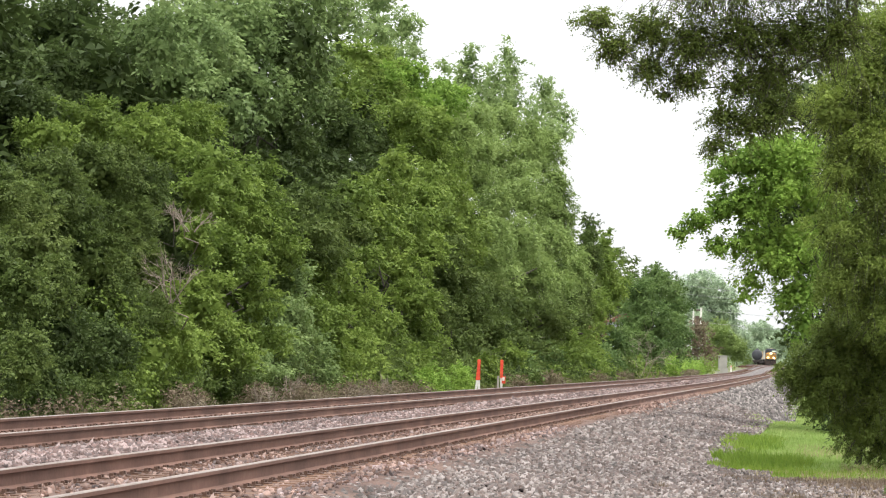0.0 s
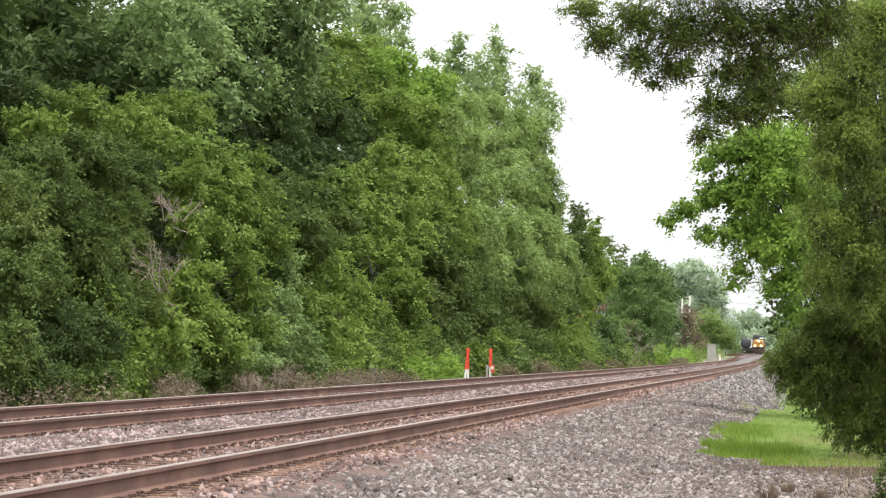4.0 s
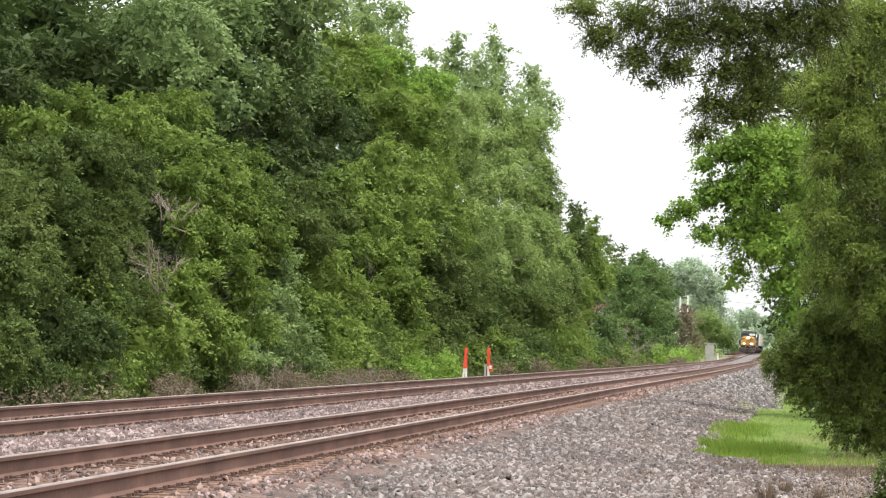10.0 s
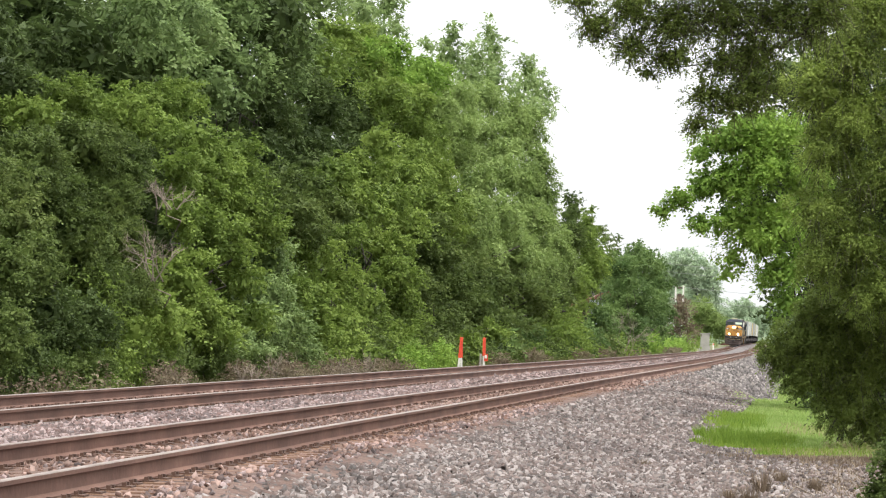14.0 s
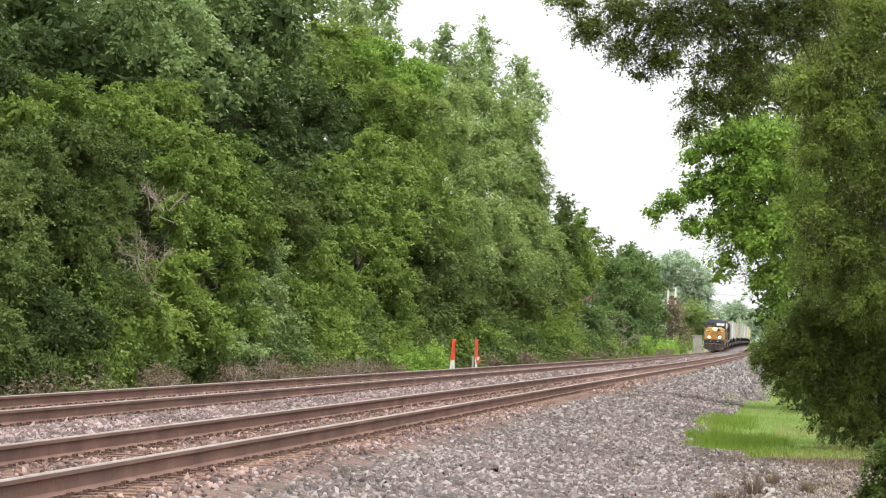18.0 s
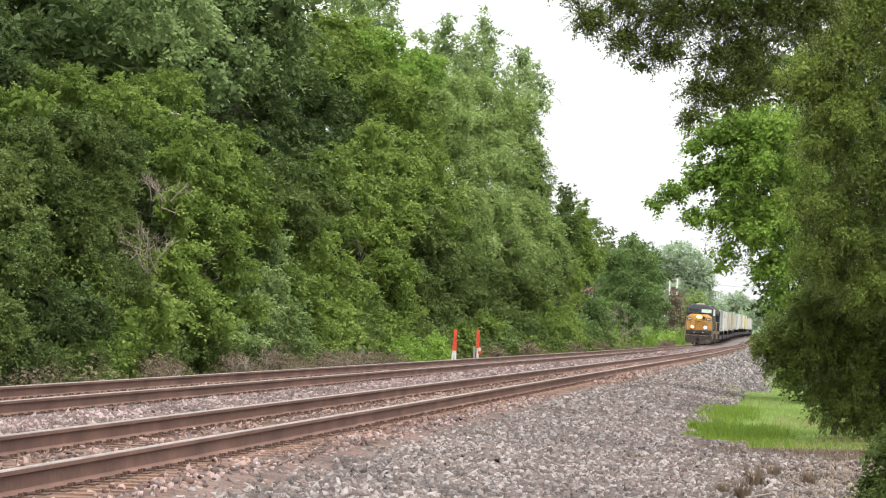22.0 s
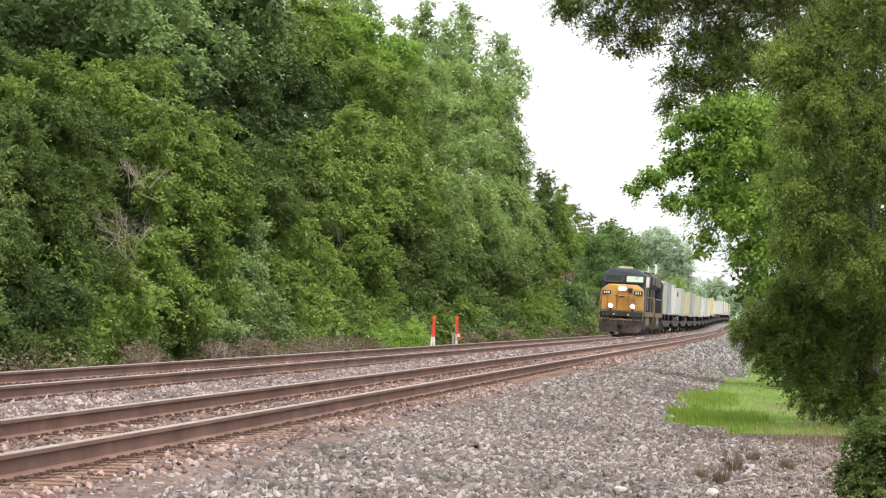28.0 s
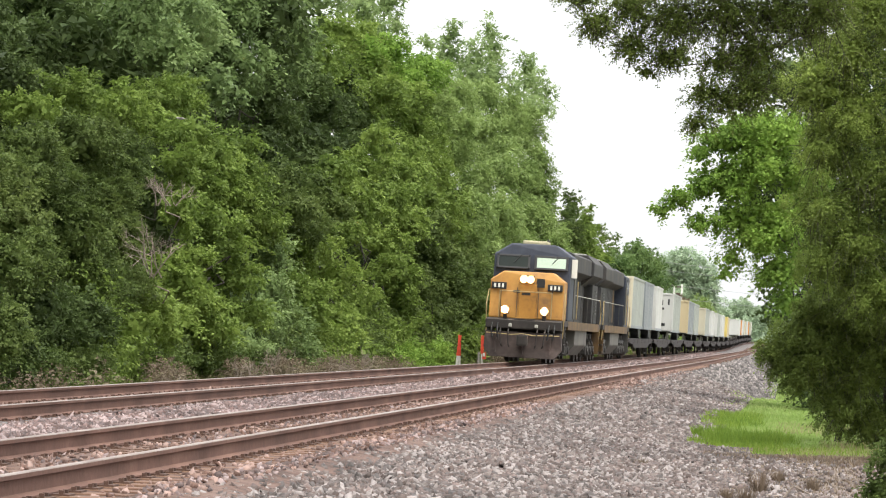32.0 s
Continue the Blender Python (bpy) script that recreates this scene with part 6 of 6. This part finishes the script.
        part("grab_iron", pipe([(5.5, side * 1.6, 1.8), (5.5, side * 1.6, 3.3)], 0.02), rail_yellow, t)
    ac = part("air_conditioner", box(bmesh.new(), (1.3, 0.98, 0.15), (7.0, 0, 4.69), 0.06), cream_paint, t, "cream rooftop air conditioner")
    part("horn", pipe([(6.1, 0.4, 4.66), (6.1, 0.4, 4.82), (6.55, 0.4, 4.84)], 0.045, 8), board_black, t)
    part("antenna", rod(bmesh.new(), (6.2, -0.5, 4.6), (6.2, -0.5, 4.85), 0.02), board_black, t)
    # long hood and its doors
    part("long_hood", prism(bmesh.new(), [(-0.95, 1.69), (0.95, 1.69), (0.95, 4.05), (0.7, 4.38), (-0.7, 4.38), (-0.95, 4.05)], -10.2, 5.6, "x", 0.04), hood_grime, t, "grimy dark blue engine hood")
    for side in (-1, 1):
        for k in range(9):
            block("hood_door", (0.92, 0.035, 1.75), (4.2 - k * 1.02, side * 0.965, 2.75), grimy_yellow if k in (0,) else hood_grime, t, 0.012)
        for k in range(7):
            block("louvre", (1.1, 0.03, 0.05), (-8.7, side * 1.35, 2.15 + k * 0.16), board_black, t, 0.0)
    part("blower_housing", prism(bmesh.new(), [(-1.0, 3.5), (1.0, 3.5), (1.40, 3.72), (1.40, 4.36), (1.2, 4.46), (-1.2, 4.46), (-1.40, 4.36), (-1.40, 3.72)], -4.38, 5.55, "x", 0.03), hood_grime, t, "grimy overhanging roof housing along the hood")
    part("exhaust_stack", box(bmesh.new(), (0.9, 0.5, 0.22), (0.2, 0, 4.52), 0.04), board_black, t)
    part("radiator_wing", prism(bmesh.new(), [(-1.0, 3.3), (1.0, 3.3), (1.52, 3.75), (1.52, 4.28), (1.2, 4.62), (-1.2, 4.62), (-1.52, 4.28), (-1.52, 3.75)], -10.1, -4.4, "x", 0.05), hood_grime, t, "grimy overhanging radiator housing")
    part("radiator_top", box(bmesh.new(), (5.0, 2.1, 0.06), (-7.2, 0, 4.65), 0.02), pale_grey, t)
    part("equipment_cabinet", box(bmesh.new(), (3.2, 2.65, 1.7), (-8.4, 0, 2.55), 0.05), hood_grime, t)
    # handrails along both walkways, steps at the corners
    for side in (-1, 1):
        y = side * 1.47
        part("handrail", pipe([(5.3, y, 2.75), (-9.6, y, 2.75)], 0.016), pale_grey, t)
        for k in range(5):
            x = 5.2 - k * 3.68
            part("stanchion", pipe([(x, y, 1.69), (x, y, 2.75)], 0.016), grimy_grey, t)
        for x0, dx in ((10.2, -1), (-10.25, 1)):
            part("corner_handrail", pipe([(x0, y, 1.0), (x0, y * 1.03, 2.2), (x0 + dx * 0.25, y * 1.0, 2.75), (x0 + dx * 0.9, y, 2.75)], 0.02), rail_yellow, t)
            for z in (0.45, 0.78, 1.12):
                block("step", (0.5, 0.3, 0.04), (x0 + dx * 0.35, side * 1.36, z), black_iron, t, 0.005)
            block("step_riser", (0.04, 0.32, 1.25), (x0 + dx * 0.62, side * 1.36, 1.0), grimy_yellow if x0 < 0 else grimy_grey, t, 0.005)
    part("nose_rail", pipe([(10.45, -1.0, 1.7), (10.45, -1.0, 2.72), (10.45, 1.0, 2.72), (10.45, 1.0, 1.7)], 0.018), rail_yellow, t)
    # fuel tank, air tanks, trucks
    part("fuel_tank", prism(bmesh.new(), [(-1.42, 1.4), (1.42, 1.4), (1.42, 0.75), (1.05, 0.32), (-1.05, 0.32), (-1.42, 0.75)], -3.3, 3.3, "x", 0.06), tank_grey, t, "dusty grey fuel tank")
    for side in (-1, 1):
        part("air_tank", rod(bmesh.new(), (-3.2, side * 1.25, 1.25), (0.8, side * 1.25, 1.25), 0.17, n=12), grimy_grey, t)
    for cx in (7.1, -7.1):
        for side in (-1, 1):
            y = side * 1.12
            bm = prism(bmesh.new(), [(cx - 2.7, 0.72), (cx - 2.5, 0.95), (cx - 1.2, 1.02), (cx + 1.2, 1.02), (cx + 2.5, 0.95), (cx + 2.7, 0.72), (cx + 2.2, 0.55), (cx + 0.5, 0.62), (cx - 0.5, 0.62), (cx - 2.2, 0.55)], y - 0.09, y + 0.09, bevel=0.03)
            for dx in (-1.85, 0, 1.85):
                box(bm, (0.46, 0.22, 0.46), (cx + dx, y + side * 0.06, 0.56), 0.05)
                rod(bm, (cx + dx, y + side * 0.1, 0.56), (cx + dx, y + side * 0.24, 0.56), 0.15, n=12)
            for dx in (-0.92, 0.92):
                rod(bm, (cx + dx, y + side * 0.05, 0.68), (cx + dx, y + side * 0.05, 1.25), 0.12, n=10)
                rod(bm, (cx + dx - 0.5, y + side * 0.16, 0.8), (cx + dx + 0.4, y + side * 0.16, 0.95), 0.09, n=8)
            part("truck_frame", bm, grimy_grey, t)
        part("bolster", box(bmesh.new(), (1.2, 2.0, 0.4), (cx, 0, 1.2), 0.04), black_iron, t)
        for dx in (-1.85, 0, 1.85):
            WHEELSETS.append(wheelset(t, cx + dx))
    return t


def wheel_bogie(parent, cx, name="truck"):
    """A two-axle wagon truck."""
    bm = bmesh.new()
    for side in (-1, 1):
        y = side * 1.0
        prism(bm, [(cx - 1.1, 0.42), (cx - 1.1, 0.62), (cx - 0.45, 0.78), (cx + 0.45, 0.78), (cx + 1.1, 0.62), (cx + 1.1, 0.42), (cx + 0.4, 0.22), (cx - 0.4, 0.22)], y - 0.07, y + 0.07)
        for dx in (-0.87, 0.87):
            rod(bm, (cx + dx, side * 0.68, 0.42), (cx + dx, side * 0.80, 0.42), 0.42, n=16)
            rod(bm, (cx + dx, side * 1.05, 0.46), (cx + dx, side * 1.16, 0.46), 0.11, n=8)
    box(bm, (0.5, 2.2, 0.25), (cx, 0, 0.72), 0.03)
    return part(name, bm, black_iron, parent)


def flat_wagon():
    t = thing("flat_wagon", (0, 0, 0), "long dark brown flat wagon carrying road trailers", "railway wagon", "flat wagons of the train")
    deck_mat = wagon_brown
    block("deck", (26.6, 2.7, 0.10), (0, 0, 1.08), deck_mat, t, 0.01)
    for y in (-1.33, 1.33):
        part("side_sill", prism(bmesh.new(), [(-13.2, 1.1), (-13.2, 0.92), (-9.0, 0.82), (-7.5, 0.62), (7.5, 0.62), (9.0, 0.82), (13.2, 0.92), (13.2, 1.1)], y - 0.05, y + 0.05), deck_mat, t)
    part("centre_sill", box(bmesh.new(), (27.0, 0.5, 0.4), (0, 0, 0.86), 0.02), black_iron, t)
    for x in (-13.5, 13.5):
        block("coupler", (0.5, 0.28, 0.3), (x, 0, 0.86), black_iron, t, 0.05)
    for x in (-10.2, 10.2):
        wheel_bogie(t, x)
    for x in (-5.5, 7.5):
        part("hitch_stand", pipe([(x - 0.7, -0.4, 1.1), (x, -0.25, 1.55), (x, 0.25, 1.55), (x - 0.7, 0.4, 1.1)], 0.05), pale_grey, t, "pale steel trailer hitch")
    for k in range(7):
        for y in (-1.36, 1.36):
            block("stake_pocket", (0.14, 0.06, 0.22), (-12 + k * 4.0, y, 0.98), deck_mat, t, 0.005)
    return t


wagon_brown = mottled("dark_wagon_brown", [(0.3, (0.011, 0.0077, 0.00715)), (0.7, (0.0275, 0.0187, 0.0165))], 0.6, 0.85, bump=0.2)
TRAILER_PAINT = {
    "white": ((0.44, 0.44, 0.41), (0.56, 0.56, 0.53)), "pale grey": ((0.24, 0.26, 0.235), (0.34, 0.36, 0.32)), "cream": ((0.40, 0.37, 0.27), (0.52, 0.48, 0.37)),
    "blue-grey": ((0.15, 0.17, 0.18), (0.23, 0.25, 0.265)), "tan": ((0.42, 0.34, 0.2), (0.54, 0.45, 0.28)), "yellow": ((0.52, 0.40, 0.12), (0.62, 0.5, 0.18)), "orange": ((0.5, 0.2, 0.04), (0.62, 0.28, 0.06))}
PAINTS = {k: mottled("trailer_paint_" + k.replace(" ", "_").replace("-", "_"), [(0.3, a), (0.7, b)], 0.5, 0.5, bump=0.03, stretch=(1, 1, 0.3)) for k, (a, b) in TRAILER_PAINT.items()}


def trailer(length, side, end, marks=False):
    """A road trailer: ribbed body, framed end, landing legs, rear wheels; origin under its middle at rail level."""
    h = length / 2
    t = thing("trailer", (0, 0, 0), f"{side} freight trailer with {end} end on a flat wagon", "trailer", "road trailers on the train")
    part("body", box(bmesh.new(), (length - 0.1, 2.56, 2.75), (-0.05, 0, 3.08), 0.02), PAINTS[side], t)
    for y in (-1.29, 1.29):
        part("top_rail", box(bmesh.new(), (length, 0.05, 0.12), (0, y, 4.42), 0.01), PAINTS[side], t)
        part("bottom_rail", box(bmesh.new(), (length, 0.05, 0.16), (0, y, 1.76), 0.01), PAINTS["blue-grey"], t)
        n = int(length / 1.2)
        for k in range(1, n):
            part("side_rib", box(bmesh.new(), (0.04, 0.012, 2.5), (-h + k * length / n, y * 0.992, 3.08), 0.0), PAINTS[side], t)
    e = part("front_wall", box(bmesh.new(), (0.06, 2.45, 2.6), (h, 0, 3.08), 0.02), PAINTS[end], t)
    for y in (-1.24, 1.24):
        part("corner_post", box(bmesh.new(), (0.14, 0.14, 2.78), (h, y, 3.08), 0.03), PAINTS[end], t)
    part("header", box(bmesh.new(), (0.14, 2.5, 0.14), (h, 0, 4.4), 0.03), PAINTS[end], t)
    if marks:
        for y, z, w, g in ((0.35, 3.95, 0.36, 0.10), (0.35, 3.65, 0.36, 0.10), (0.2, 3.8, 0.10, 0.36), (0.5, 3.8, 0.10, 0.36), (0.95, 3.85, 0.12, 0.42), (0.4, 3.35, 0.5, 0.16), (0.5, 2.2, 0.5, 0.2)):
            part("printed_bar", box(bmesh.new(), (0.02, w, g), (h + 0.035, y, z), 0.0), board_black, e)
    for y in (-0.85, 0.85):
        part("landing_leg", box(bmesh.new(), (0.14, 0.14, 0.55), (h - 2.8, y, 1.41), 0.01), pale_grey, t)
    bm = box(bmesh.new(), (2.6, 1.0, 0.22), (-h + 2.0, 0, 1.60), 0.02)
    part("suspension", bm, black_iron, t)
    for x in (-h + 1.4, -h + 2.6):
        for y in (-1.0, 1.0):
            part("wheel", rod(bmesh.new(), (x, y - 0.22, 1.58), (x, y + 0.22, 1.58), 0.45, n=16), board_black, t)
    return t


def train_pose(back, t, turned=0):
    """Pose of a vehicle whose centre runs that many metres behind the train's front, at t seconds."""
    y = END_Y + SPEED * (32.0 - t) + back / 1.0068
    return Matrix.Translation(on_line(y, -0.22, 0.0)) @ pose(0, 0, 0, 0, 0, -90 - heading(y)) @ pose(0, 0, 0, -1.68) @ pose(0, 0, 0, 0, 0, turned)


CONSIST = []
lead = locomotive()
second = copy_thing(lead, Matrix.Identity(4))
tagged(second, "weathered dark blue diesel locomotive coupled cab-rearward behind the lead unit")
CONSIST += [(lead, 11.2, 0), (second, 33.6, 180)]
first_wagon = flat_wagon()
for k in range(19):
    w = first_wagon if k == 0 else copy_thing(first_wagon, Matrix.Identity(4))
    CONSIST.append((w, 59.3 + 28.2 * k, 0))
LOADS = [(49, 61.2, "pale grey", "cream"), (62.4, 72.6, "blue-grey", "blue-grey"), (77, 86, "white", "white"), (105, 121, "pale grey", "white"),
         (141, 157, "blue-grey", "tan"), (160, 172, "pale grey", "pale grey"), (193, 209, "pale grey", "cream"), (218, 230, "white", "white"), (244, 260, "pale grey", "white"), (272, 288, "white", "white"),
         (306, 322, "tan", "yellow"), (414, 430, "white", "white"), (440, 456, "white", "orange"), (468, 484, "tan", "white"), (497, 513, "white", "white"), (525, 541, "pale grey", "orange"), (552, 566, "white", "cream")]
for a, b, side, end in LOADS:
    CONSIST.append((trailer(b - a, side, end, (a == 105)), (a + b) / 2, 0))


# a small bird that crosses from the open ground to the wood
bird = thing("bird", (30, 85, -0.6), "small grey-brown bird with pointed wings in flight", "bird")
feathers = mottled("brown_feathers", [(0.3, (0.24, 0.22, 0.2)), (0.7, (0.4, 0.37, 0.34))], 30.0, 0.9)
bm = bmesh.new()
bmesh.ops.create_uvsphere(bm, u_segments=12, v_segments=8, radius=0.5, matrix=Matrix.Diagonal((0.2, 0.075, 0.075, 1)))
part("body", bm, feathers, bird)
bm = bmesh.new()
bmesh.ops.create_uvsphere(bm, u_segments=10, v_segments=7, radius=0.028, matrix=Matrix.Translation((-0.1, 0, 0.018)))
rod(bm, (-0.122, 0, 0.016), (-0.15, 0, 0.012), 0.008, 0.001, 6)
part("head", bm, feathers, bird)
part("tail", box(bmesh.new(), (0.1, 0.045, 0.008), (0.135, 0, 0.0), 0.003), feathers, bird)
WINGS = []
for s in (-1, 1):
    v = [(-0.05, 0, 0), (0.045, 0, 0), (0.05, s * 0.09, 0.01), (0.075, s * 0.2, 0.0), (-0.01, s * 0.11, 0.014), (-0.05, 0, 0.01), (0.045, 0, 0.007), (0.05, s * 0.09, 0.016), (-0.01, s * 0.11, 0.022)]
    w = mesh_part("wing", v, [(0, 1, 2, 4), (4, 2, 3), (5, 8, 7, 6), (8, 3, 7), (0, 4, 8, 5), (1, 6, 7, 2), (4, 3, 8), (2, 7, 3)], feathers, bird)
    WINGS.append((w, s))


def motions():
    walk(bird, [(0.0, pose(31, 85, -0.55)), (17.4, pose(31, 85, -0.55)), (18.2, pose(24.5, 85, 3.5)), (19.0, pose(15.54, 85, 5.93)), (19.8, pose(5.86, 85, 6.13)), (20.0, pose(3.41, 85, 6.25)), (20.5, pose(-2.49, 85, 6.65)), (21.0, pose(-6.9, 85, 6.9)), (21.3, pose(-7.6, 85, 6.8)), (32.0, pose(-7.6, 85, 6.8))])
    for w, s in WINGS:
        walk(w, [(0.0, pose(0, 0, 0.01)), (17.4, pose(0, 0, 0.01))] + [(17.45 + 0.06 * k, pose(0, 0, 0.01, s * (38 if k % 2 else -25))) for k in range(63)] + [(21.3, pose(0, 0, 0.01)), (32.0, pose(0, 0, 0.01))])
    for vehicle, back, turned in CONSIST:
        walk(vehicle, [(float(t), train_pose(back, t, turned)) for t in range(0, 33)])
    for w in WHEELSETS:
        x, r = w.location.x, w.location.z
        walk(w, [(k / 30, pose(x, 0, r, 0, (k * math.degrees(SPEED / 0.53) / 30) % 360, 0)) for k in range(0, 961)])


motions()
